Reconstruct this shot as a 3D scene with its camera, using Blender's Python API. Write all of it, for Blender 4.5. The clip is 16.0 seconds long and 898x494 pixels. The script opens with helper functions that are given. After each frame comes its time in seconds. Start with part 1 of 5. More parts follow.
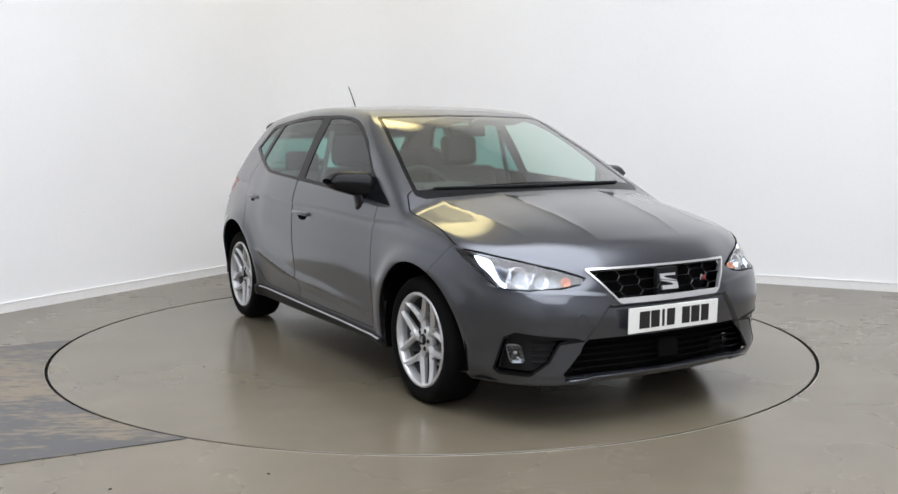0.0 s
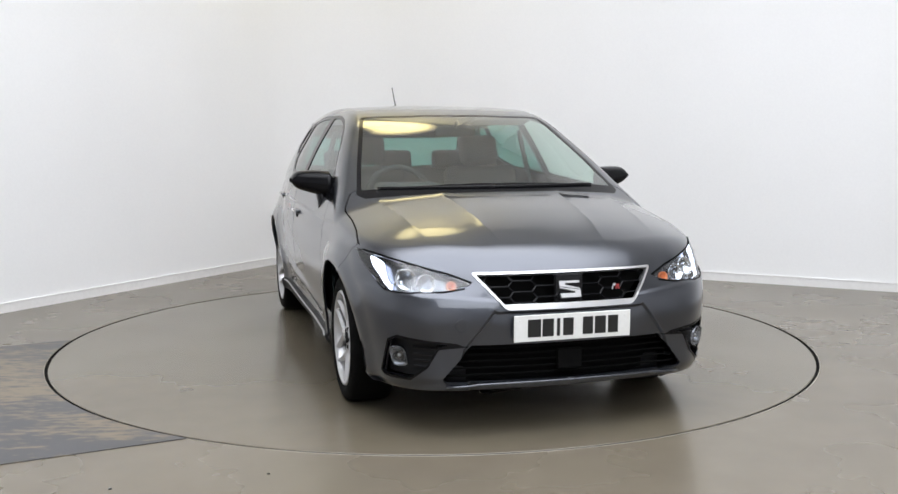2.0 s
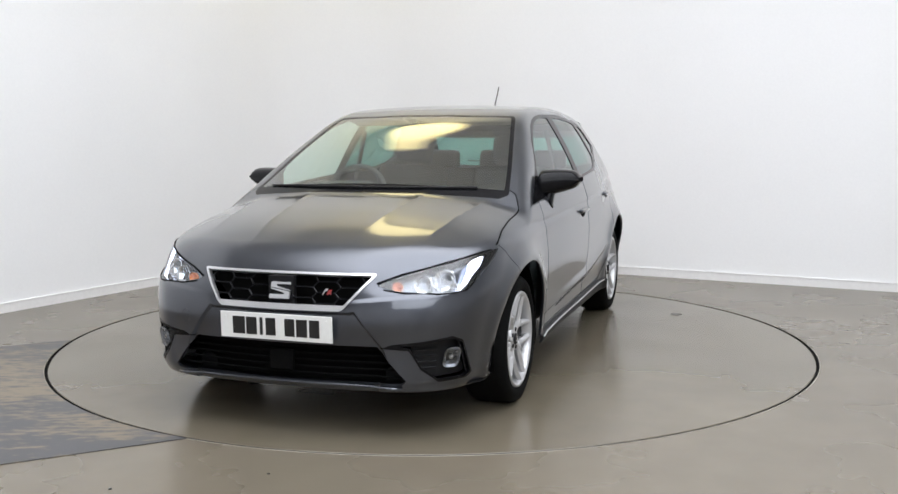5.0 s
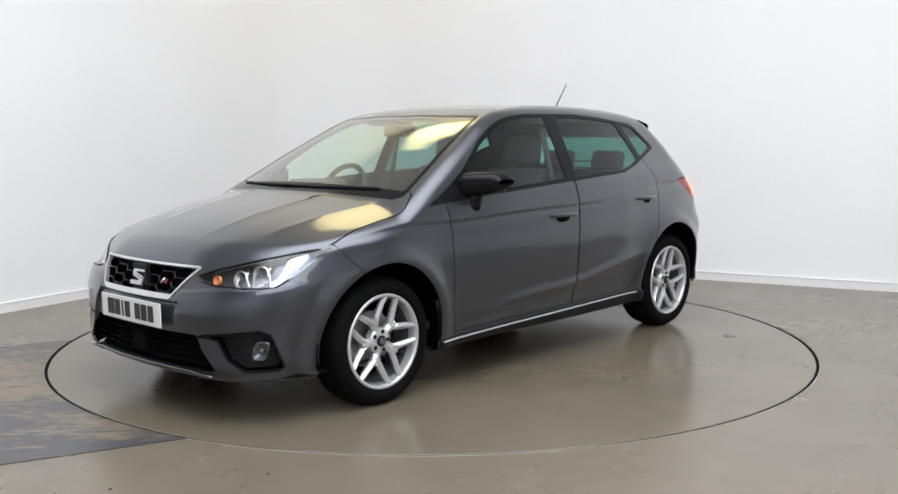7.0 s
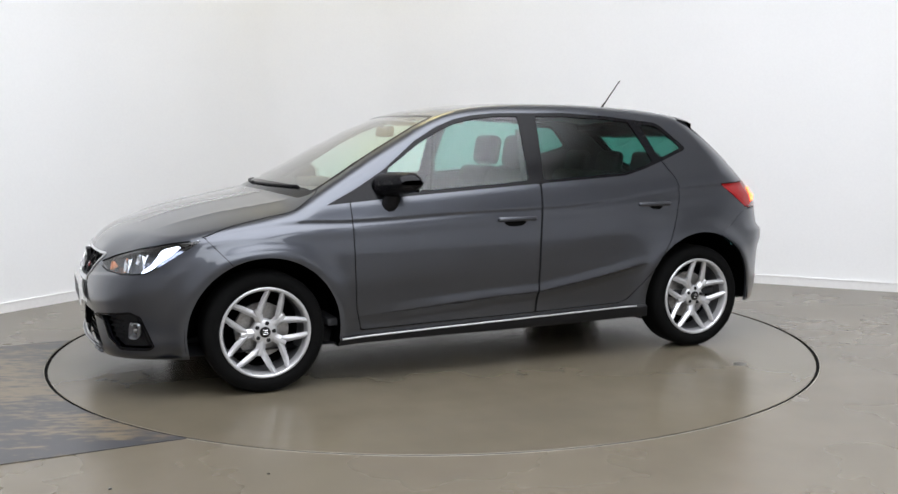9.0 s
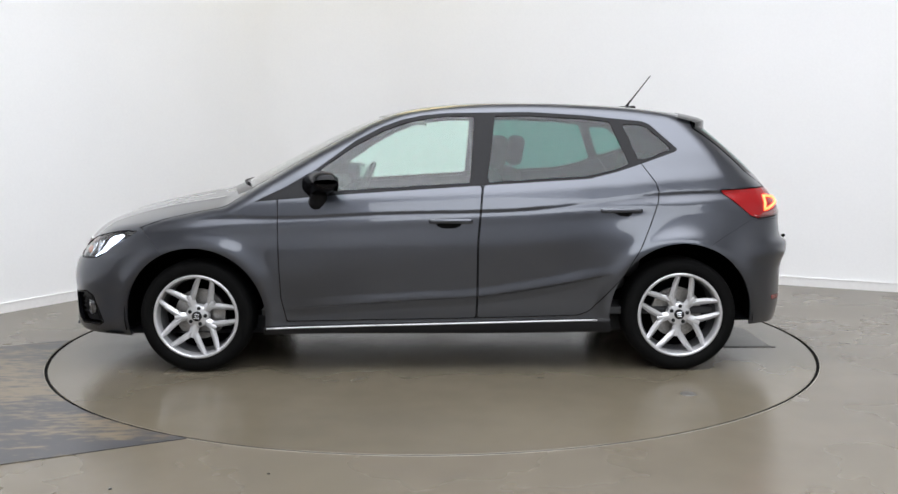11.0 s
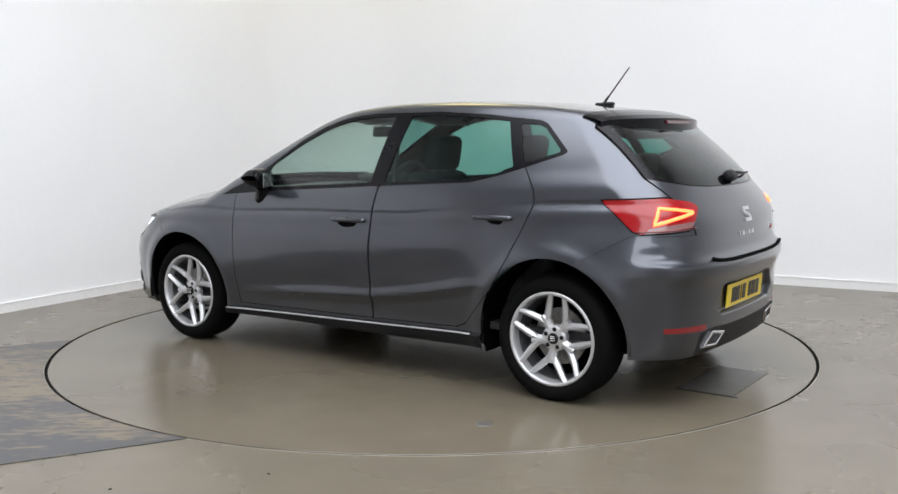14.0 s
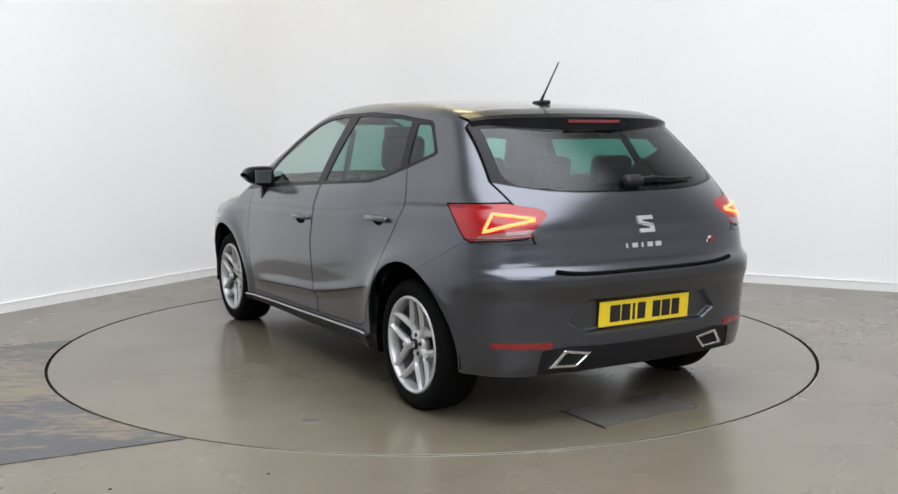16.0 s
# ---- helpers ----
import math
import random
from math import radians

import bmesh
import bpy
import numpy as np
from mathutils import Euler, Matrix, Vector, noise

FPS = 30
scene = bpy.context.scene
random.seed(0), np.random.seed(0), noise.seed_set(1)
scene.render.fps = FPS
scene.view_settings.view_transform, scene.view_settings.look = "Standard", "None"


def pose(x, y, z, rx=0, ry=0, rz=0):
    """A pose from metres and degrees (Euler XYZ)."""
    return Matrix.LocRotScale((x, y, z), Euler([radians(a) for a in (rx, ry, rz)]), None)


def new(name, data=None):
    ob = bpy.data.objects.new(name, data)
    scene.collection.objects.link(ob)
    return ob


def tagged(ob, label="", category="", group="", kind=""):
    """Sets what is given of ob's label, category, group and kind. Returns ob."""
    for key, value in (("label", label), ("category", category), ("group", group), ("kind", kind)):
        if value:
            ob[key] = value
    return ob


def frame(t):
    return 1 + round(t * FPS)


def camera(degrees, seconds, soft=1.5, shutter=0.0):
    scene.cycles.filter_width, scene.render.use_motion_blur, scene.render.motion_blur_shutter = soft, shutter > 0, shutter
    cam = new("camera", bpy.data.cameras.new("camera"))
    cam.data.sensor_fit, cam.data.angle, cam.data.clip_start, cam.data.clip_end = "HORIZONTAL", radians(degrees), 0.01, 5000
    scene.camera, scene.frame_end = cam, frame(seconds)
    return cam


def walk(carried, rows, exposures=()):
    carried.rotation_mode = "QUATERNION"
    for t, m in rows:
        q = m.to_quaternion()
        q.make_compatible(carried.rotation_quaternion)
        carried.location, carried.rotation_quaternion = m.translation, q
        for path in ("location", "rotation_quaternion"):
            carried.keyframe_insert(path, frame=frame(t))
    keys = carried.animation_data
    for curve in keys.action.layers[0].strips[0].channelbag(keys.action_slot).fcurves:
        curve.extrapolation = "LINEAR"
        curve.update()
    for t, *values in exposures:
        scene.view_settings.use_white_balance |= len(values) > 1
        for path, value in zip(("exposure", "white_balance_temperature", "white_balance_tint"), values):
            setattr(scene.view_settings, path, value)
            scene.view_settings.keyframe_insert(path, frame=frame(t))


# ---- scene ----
# ---- camera ----
cam = camera(49.87, 16.0, soft=1.5)
EYE = pose(0.0, -5.915, 1.248, 90 - 6.57, 0, -0.92) @ pose(0, 0, 0, 0, 0, -0.25)
walk(cam, [(0.0, EYE), (16.0, EYE)])

# ---- light: unseen lamps over a small white studio ----
world = bpy.data.worlds.new("world")
scene.world = world
world.use_nodes = True
world.node_tree.nodes["Background"].inputs[0].default_value = (.9, .92, 1, 1)
world.node_tree.nodes["Background"].inputs[1].default_value = .05
scene.view_settings.exposure = -0.16
CEILING = 5.0


def unseen_lamp(x, y, sx, sy, turn, watts, colour, tilt):
    data = bpy.data.lights.new("fill_light", "AREA")
    data.shape, data.size, data.size_y, data.energy, data.color = "RECTANGLE", sx, sy, watts, colour
    ob = new("fill_light", data)
    ob.matrix_world = pose(x, y, HANG, tilt, 0, turn) @ pose(0, 0, -.09)


# added unseen fill panel; two round cloth diffusers hang over the turntable
LAMPS = [(1.6, -8.0, 6.0, 3.0, 0, (.88, .93, 1), 210, 32)]
HANG = CEILING - .95
for lx, ly, sx, sy, turn, col, watts, tilt in LAMPS:
    unseen_lamp(lx, ly, sx, sy, turn, watts, col, tilt)


# ---- materials ----
def material(name, colour, rough=.5, metal=0.0, coat=0.0, grain=0.0, scale=40.0, bump=0.0, emit=None, power=0.0, blotch=0.0, rough_var=0.0, big=2.0, spec=.5, clear=.03):
    """A node material: two scales of noise vary colour, gloss and relief."""
    m = bpy.data.materials.new(name)
    m.use_nodes = True
    n, l = m.node_tree.nodes, m.node_tree.links
    b = n["Principled BSDF"]
    b.inputs["Base Color"].default_value = (*colour, 1)
    b.inputs["Roughness"].default_value = rough
    b.inputs["Metallic"].default_value = metal
    b.inputs["Coat Weight"].default_value = coat
    b.inputs["Coat Roughness"].default_value = clear
    b.inputs["Specular IOR Level"].default_value = spec
    tc = n.new("ShaderNodeTexCoord")
    if grain or blotch:
        fine, wide = n.new("ShaderNodeTexNoise"), n.new("ShaderNodeTexNoise")
        fine.inputs["Scale"].default_value, wide.inputs["Scale"].default_value = scale, big
        fine.inputs["Detail"].default_value = wide.inputs["Detail"].default_value = 5
        for k in (fine, wide):
            l.new(tc.outputs["Object"], k.inputs["Vector"])
        last = None
        for k, amount in ((fine, grain), (wide, blotch)):
            if not amount:
                continue
            r = n.new("ShaderNodeMapRange")
            r.inputs["From Min"].default_value, r.inputs["From Max"].default_value = .3, .7
            r.inputs["To Min"].default_value, r.inputs["To Max"].default_value = 1 - amount, 1 + amount
            l.new(k.outputs["Fac"], r.inputs["Value"])
            mix = n.new("ShaderNodeMix")
            mix.data_type, mix.blend_type = "RGBA", "MULTIPLY"
            mix.inputs["Factor"].default_value = 1
            if last is None:
                mix.inputs[6].default_value = (*colour, 1)
            else:
                l.new(last, mix.inputs[6])
            l.new(r.outputs["Result"], mix.inputs[7])
            last = mix.outputs[2]
        l.new(last, b.inputs["Base Color"])
        if rough_var:
            r = n.new("ShaderNodeMapRange")
            r.inputs["From Min"].default_value, r.inputs["From Max"].default_value = .3, .7
            r.inputs["To Min"].default_value, r.inputs["To Max"].default_value = rough - rough_var, rough + rough_var
            l.new(wide.outputs["Fac"], r.inputs["Value"])
            l.new(r.outputs["Result"], b.inputs["Roughness"])
        if bump:
            bp = n.new("ShaderNodeBump")
            bp.inputs["Strength"].default_value, bp.inputs["Distance"].default_value = bump, .002
            l.new(fine.outputs["Fac"], bp.inputs["Height"])
            l.new(bp.outputs["Normal"], b.inputs["Normal"])
    if emit:
        b.inputs["Emission Color"].default_value = (*emit, 1)
        b.inputs["Emission Strength"].default_value = power
    return m


def pane_material(name, tint, gloss=1.0, least=.07):
    """Thin glass: tinted straight-through light under a Fresnel gloss."""
    m = bpy.data.materials.new(name)
    m.use_nodes = True
    n, l = m.node_tree.nodes, m.node_tree.links
    n.remove(n["Principled BSDF"])
    out = n["Material Output"]
    clear, shine, mix, fr = n.new("ShaderNodeBsdfTransparent"), n.new("ShaderNodeBsdfGlossy"), n.new("ShaderNodeMixShader"), n.new("ShaderNodeLayerWeight")
    clear.inputs["Color"].default_value = (*tint, 1)
    shine.inputs["Roughness"].default_value = .015
    shine.inputs["Color"].default_value = (gloss, gloss, gloss, 1)
    fr.inputs["Blend"].default_value = .5
    power, scale = n.new("ShaderNodeMath"), n.new("ShaderNodeMath")
    power.operation, scale.operation = "POWER", "MULTIPLY_ADD"
    power.inputs[1].default_value = 4.5
    scale.inputs[1].default_value, scale.inputs[2].default_value = .9, least
    l.new(fr.outputs["Facing"], power.inputs[0])
    l.new(power.outputs["Value"], scale.inputs[0])
    l.new(scale.outputs["Value"], mix.inputs["Fac"])
    l.new(clear.outputs["BSDF"], mix.inputs[1])
    l.new(shine.outputs["BSDF"], mix.inputs[2])
    l.new(mix.outputs["Shader"], out.inputs["Surface"])
    return m


PAINT = material("grey_metallic_paint", (.064, .069, .083), .28, .85, 1.0, .06, 900, 0, blotch=.03, clear=.035)
GLOSS_BLACK = material("gloss_black", (.006, .006, .007), .14, 0, 0, .1, 60, blotch=.05, spec=.14)
BLACK = material("black_plastic", (.008, .008, .009), .5, 0, 0, .15, 300, .2, blotch=.1, spec=.25)
RUBBER = material("tyre_rubber", (.004, .004, .004), .8, 0, 0, .2, 120, .3, blotch=.15, spec=.08)
# near black without gloss: the recesses carry their shade in the colour
WELL = material("recess_shade", (.003, .003, .003), 1.0, grain=.2, scale=80, spec=0)
# near black for joints and trim, and for shade in gaps and recesses
SEAM = material("shade_and_trim_black", (.004, .004, .004), .9, grain=.1, spec=.05)
SILVER = material("silver_alloy", (.55, .55, .56), .28, .5, .5, .05, 200, blotch=.05)
ALLOY_DARK = material("dark_barrel", (.16, .16, .165), .45, .6, 0, .2, 60, blotch=.2)
CHROME = material("chrome", (.82, .83, .85), .08, 1.0, 0, .03, 80)
MIRROR = material("mirror_glass", (.45, .50, .48), .03, 1.0, 0, .02, 50)
STEEL = material("brake_steel", (.32, .31, .30), .4, .9, 0, .2, 80)
GLASS = pane_material("clear_glass", (.72, .88, .82), 1.0, .05)
SCREEN_GLASS = pane_material("windscreen_glass", (.74, .88, .82), 1.0, .22)
TINTED = pane_material("privacy_glass", (.20, .46, .41), 1.0, .035)
LENS = pane_material("lamp_lens", (.93, .95, .97))
RED_LENS = material("red_lens", (.24, .003, .005), .16, 0, .15, .1, 120, emit=(1, .015, .012), power=.05)
SATIN = material("satin_silver_trim", (.72, .72, .73), .30, .85, .3, .04, 150, blotch=.04)
DULL_LENS = material("dull_clear_lens", (.20, .09, .09), .15, 0, 1.0, .12, 150)
RED_DARK = material("dark_red_lens", (.14, .01, .012), .15, 0, 1.0, .1, 120)
RED_GLOW = material("lit_tail_strip", (.8, .1, .05), .3, emit=(1, .13, .035), power=5.5)
REFLECTOR_RED = material("red_reflector", (.20, .005, .007), .2, 0, .8, .15, 200)
DRL = material("lit_lamp_strip", (.9, .92, 1), .3, emit=(.72, .80, 1), power=5)
AMBER = material("amber_bulb", (.8, .25, .08), .2, grain=.1)
CLOTH = material("seat_cloth", (.030, .030, .033), .9, 0, 0, .25, 250, .4, blotch=.1)
TRIM = material("cabin_trim", (.035, .035, .037), .7, 0, 0, .15, 200, .2, blotch=.1)
LINING = material("pale_headlining", (.50, .49, .46), .9, 0, 0, .08, 200, .2, blotch=.05)
PLATE_W = material("white_plate", (.80, .80, .78), .35, 0, .3, .03, 50, blotch=.03)
PLATE_Y = material("yellow_plate", (.82, .60, .02), .35, 0, .3, .03, 50, blotch=.03)
INK = material("black_ink", (.012, .012, .012), .4, grain=.1)
RED_INK = material("red_badge_paint", (.22, .02, .02), .4, grain=.1)
WALL = material("white_wall_paint", (.87, .87, .87), .6, 0, 0, .012, 60, .05, blotch=.02, big=.7)
SKIRT = material("white_gloss_paint", (.84, .83, .82), .35, 0, 0, .03, 30, blotch=.03)
EDGING = material("chipped_pale_resin", (.30, .27, .22), .5, 0, 0, .25, 60, .2, blotch=.25, big=6)
PATCH = material("patched_resin", (.10, .094, .084), .35, 0, 0, .12, 40, .1, blotch=.15, big=5)
WALL_LIGHT = material("pale_grey_wall_paint", (.75, .75, .76), .7, 0, 0, .03, 40, .05, blotch=.05)
CEIL = material("white_ceiling", (.86, .86, .86), .8, grain=.02, blotch=.02)
LAMP_INNER = material("lamp_inner", (.16, .165, .18), .22, .9, 0, .15, 90, blotch=.2)
PANEL = material("lit_fill_panel", (.9, .9, .9), .5, emit=(1, 1, 1), power=.6)


def lit_cloth(name, colour, peak, radius):
    """A round cloth diffuser standing for unseen overhead light, brightest in its middle."""
    m = material(name, (.85, .85, .82), .7, emit=colour, power=0)
    n, l = m.node_tree.nodes, m.node_tree.links
    tc, mp, g = n.new("ShaderNodeTexCoord"), n.new("ShaderNodeMapping"), n.new("ShaderNodeTexGradient")
    g.gradient_type = "SPHERICAL"
    mp.inputs["Scale"].default_value = (1 / radius, 1 / radius, 1 / radius)
    r = n.new("ShaderNodeMapRange")
    r.interpolation_type = "SMOOTHSTEP"
    r.inputs["From Max"].default_value = .45
    r.inputs["To Max"].default_value = peak
    l.new(tc.outputs["Object"], mp.inputs["Vector"])
    l.new(mp.outputs["Vector"], g.inputs["Vector"])
    l.new(g.outputs["Fac"], r.inputs["Value"])
    l.new(r.outputs["Result"], n["Principled BSDF"].inputs["Emission Strength"])
    return m


WARM_CLOTH = lit_cloth("lit_warm_cloth", (1, .84, .40), 5.0, .86)
COOL_CLOTH = lit_cloth("lit_white_cloth", (.90, .93, 1), 5.4, 4.3)


def mat_resin(name, colour, rough, spread, seed):
    """Poured resin: cloudy tone, worn matt patches between polished ones."""
    m = material(name, colour, rough)
    n, l = m.node_tree.nodes, m.node_tree.links
    b = n["Principled BSDF"]
    tc, mp = n.new("ShaderNodeTexCoord"), n.new("ShaderNodeMapping")
    mp.inputs["Location"].default_value = (3.37 + seed, 7.13, .431)
    l.new(tc.outputs["Object"], mp.inputs["Vector"])

    def noise(scale, detail, lo, hi, a, c):
        k, r = n.new("ShaderNodeTexNoise"), n.new("ShaderNodeMapRange")
        k.inputs["Scale"].default_value, k.inputs["Detail"].default_value = scale, detail
        l.new(mp.outputs["Vector"], k.inputs["Vector"])
        for key, val in (("From Min", lo), ("From Max", hi), ("To Min", a), ("To Max", c)):
            r.inputs[key].default_value = val
        l.new(k.outputs["Fac"], r.inputs["Value"])
        return r.outputs["Result"]
    last = None
    for src in (noise(.9, 3, .25, .75, .88, 1.12), noise(5, 2, .2, .8, .94, 1.06)):
        mix = n.new("ShaderNodeMix")
        mix.data_type, mix.blend_type = "RGBA", "MULTIPLY"
        mix.inputs["Factor"].default_value = 1
        if last is None:
            mix.inputs[6].default_value = (*colour, 1)
        else:
            l.new(last, mix.inputs[6])
        l.new(src, mix.inputs[7])
        last = mix.outputs[2]
    l.new(last, b.inputs["Base Color"])
    l.new(noise(1.7, 3, .25, .75, rough - spread, rough + spread), b.inputs["Roughness"])
    return m


FLOOR = mat_resin("resin_floor", (.152, .130, .097), .27, .03, 0)
DISC = mat_resin("worn_resin_disc", (.144, .123, .089), .21, .04, 5)


def mat_cloth():
    """Worn slate-blue sheet with tan bare patches."""
    m = material("worn_sheet", (.1, .1, .1), .35, grain=.1)
    n, l = m.node_tree.nodes, m.node_tree.links
    tc, mp = n.new("ShaderNodeTexCoord"), n.new("ShaderNodeMapping")
    mp.inputs["Rotation"].default_value = (0, 0, radians(-25.5))
    mp.inputs["Scale"].default_value = (.75, 2.0, 1)
    a, b = n.new("ShaderNodeTexNoise"), n.new("ShaderNodeTexNoise")
    a.inputs["Scale"].default_value, b.inputs["Scale"].default_value = 1.6, 14
    a.inputs["Detail"].default_value = b.inputs["Detail"].default_value = 8
    a.inputs["Roughness"].default_value = .7
    l.new(tc.outputs["Object"], mp.inputs["Vector"])
    l.new(mp.outputs["Vector"], a.inputs["Vector"])
    l.new(mp.outputs["Vector"], b.inputs["Vector"])
    r = n.new("ShaderNodeValToRGB")
    r.color_ramp.elements[0].position, r.color_ramp.elements[0].color = .45, (.056, .055, .060, 1)
    r.color_ramp.elements[1].position, r.color_ramp.elements[1].color = .56, (.19, .15, .10, 1)
    add = n.new("ShaderNodeMath")
    add.operation = "MULTIPLY_ADD"
    add.inputs[1].default_value, add.inputs[2].default_value = .45, -.225
    l.new(b.outputs["Fac"], add.inputs[0])
    sm = n.new("ShaderNodeMath")
    l.new(a.outputs["Fac"], sm.inputs[0])
    l.new(add.outputs["Value"], sm.inputs[1])
    l.new(sm.outputs["Value"], r.inputs["Fac"])
    l.new(r.outputs["Color"], m.node_tree.nodes["Principled BSDF"].inputs["Base Color"])
    return m


SHEET = mat_cloth()


# ---- mesh helpers ----
def raw_mesh(name, verts, faces, material, smooth=True, normals=None):
    me = bpy.data.meshes.new(name)
    me.from_pydata([tuple(v) for v in verts], [], [tuple(f) for f in faces])
    me.materials.append(material)
    if smooth:
        me.polygons.foreach_set("use_smooth", [True] * len(me.polygons))
    me.update()
    if normals is not None:
        me.normals_split_custom_set_from_vertices([tuple(v) for v in normals])
    return me


def part(name, bm, material, parent=None, label="", smooth=False, at=None):
    """Links a bmesh, or a mesh, as one object under a thing or a part."""
    if isinstance(bm, bmesh.types.BMesh):
        me = bpy.data.meshes.new(name)
        bmesh.ops.recalc_face_normals(bm, faces=bm.faces)
        bm.to_mesh(me)
        bm.free()
        me.materials.append(material)
        if smooth:
            me.polygons.foreach_set("use_smooth", [True] * len(me.polygons))
    else:
        me = bm
    ob = new(name, me)
    if parent:
        ob.parent = parent
    if at is not None:
        ob.matrix_basis = at
    return tagged(ob, label) if label else ob


def box(sx, sy, sz, m=None, bevel=0.0, segments=2, bm=None):
    bm = bm or bmesh.new()
    made = bmesh.ops.create_cube(bm, size=1, matrix=(m or Matrix()) @ Matrix.Diagonal((sx, sy, sz, 1)))
    if bevel:
        edges = list({e for v in made["verts"] for e in v.link_edges})
        bmesh.ops.bevel(bm, geom=edges, offset=bevel, segments=segments, affect="EDGES", profile=.6)
    return bm


def lathe(profile, n=64, axis="X"):
    """Turns (radius, along) pairs round the axis."""
    v, f = [], []
    k = len(profile)
    for i in range(n):
        a = 2 * math.pi * i / n
        for r, h in profile:
            v.append((h, r * math.cos(a), r * math.sin(a)) if axis == "X" else (r * math.cos(a), r * math.sin(a), h))
    for i in range(n):
        j = (i + 1) % n
        for q in range(k - 1):
            f.append((i * k + q, i * k + q + 1, j * k + q + 1, j * k + q))
    return v, f


def lathe_bm(profile, n=64, axis="X"):
    v, f = lathe(profile, n, axis)
    bm = bmesh.new()
    vs = [bm.verts.new(p) for p in v]
    for q in f:
        try:
            bm.faces.new([vs[i] for i in q])
        except ValueError:
            pass
    bmesh.ops.remove_doubles(bm, verts=bm.verts, dist=1e-5)
    return bm


def tube(points, radius, n=8, bm=None, taper=1.0):
    """A round bar along a line of points."""
    bm = bm or bmesh.new()
    pts = [Vector(p) for p in points]
    rings = []
    for i, p in enumerate(pts):
        d = (pts[min(i + 1, len(pts) - 1)] - pts[max(i - 1, 0)]).normalized()
        a = d.orthogonal().normalized() if not rings else (prev - d * prev.dot(d)).normalized()
        prev = a
        b = d.cross(a)
        r = radius * (1 + (taper - 1) * i / max(1, len(pts) - 1))
        rings.append([bm.verts.new(p + r * (math.cos(2 * math.pi * k / n) * a + math.sin(2 * math.pi * k / n) * b)) for k in range(n)])
    for s, t in zip(rings, rings[1:]):
        for k in range(n):
            bm.faces.new((s[k], s[(k + 1) % n], t[(k + 1) % n], t[k]))
    bm.faces.new(rings[0])
    bm.faces.new(rings[-1][::-1])
    return bm


def prism(outline, depth, m=None, bm=None, bevel=0.0):
    """A flat outline in x, z with thickness along y."""
    bm = bm or bmesh.new()
    m = m or Matrix()
    a = [bm.verts.new(m @ Vector((x, 0, z))) for x, z in outline]
    b = [bm.verts.new(m @ Vector((x, depth, z))) for x, z in outline]
    fs = [bm.faces.new(a), bm.faces.new(b[::-1])]
    k = len(a)
    for i in range(k):
        fs.append(bm.faces.new((a[i], b[i], b[(i + 1) % k], a[(i + 1) % k])))
    if bevel:
        bmesh.ops.bevel(bm, geom=[e for e in fs[0].edges], offset=bevel, segments=1, affect="EDGES")
    return bm


# ---- body form: half widths, end faces and top as smooth fields ----
def curve(*pts):
    """A smooth curve through (a, b) pairs, as a function of a."""
    a = np.array([p[0] for p in pts], float)
    b = np.array([p[1] for p in pts], float)
    h = np.diff(a)
    d = np.diff(b) / h
    m = np.empty(len(a))
    m[0], m[-1] = d[0], d[-1]
    m[1:-1] = (d[:-1] * h[1:] + d[1:] * h[:-1]) / (h[:-1] + h[1:])
    flat = np.concatenate([[False], d[:-1] * d[1:] <= 0, [False]])
    m[flat] = 0

    def at(x):
        x = np.asarray(x, float)
        c = np.clip(x, a[0], a[-1])
        i = np.clip(np.searchsorted(a, c) - 1, 0, len(h) - 1)
        s = (c - a[i]) / h[i]
        v = ((1 + 2 * s) * (1 - s) ** 2 * b[i] + s * (1 - s) ** 2 * h[i] * m[i]
             + s * s * (3 - 2 * s) * b[i + 1] + s * s * (s - 1) * h[i] * m[i + 1])
        return v + np.where(x < a[0], (x - a[0]) * m[0], 0) + np.where(x > a[-1], (x - a[-1]) * m[-1], 0)
    return at


def ramp(x, a, b):
    s = np.clip((np.asarray(x, float) - a) / (b - a), 0, 1)
    return s * s * (3 - 2 * s)


def smax(a, b, k):
    h = np.maximum(k - np.abs(a - b), 0) / k
    return np.maximum(a, b) + h * h * k / 4


def poly_field(u, v, poly):
    """Signed distance to a polygon, below zero inside."""
    p = np.array(poly, float)
    q = np.roll(p, -1, 0)
    best = np.full(np.shape(u), 1e9)
    inside = np.zeros(np.shape(u), bool)
    for (x0, y0), (x1, y1) in zip(p, q):
        dx, dy = x1 - x0, y1 - y0
        t = np.clip(((u - x0) * dx + (v - y0) * dy) / (dx * dx + dy * dy), 0, 1)
        best = np.minimum(best, np.hypot(u - x0 - t * dx, v - y0 - t * dy))
        if dy:
            inside ^= ((y0 > v) != (y1 > v)) & (u < (v - y0) / dy * dx + x0)
    return np.where(inside, -best, best)


PLATE_BAY = [(-.1, .56), (.30, .56), (.345, .552), (.43, .455), (.34, .405), (-.1, .40)]
NOSE_PANEL = [(-.1, .530), (.318, .530), (.335, .54), (.455, .385), (.47, .34), (.43, .19), (-.1, .19)]

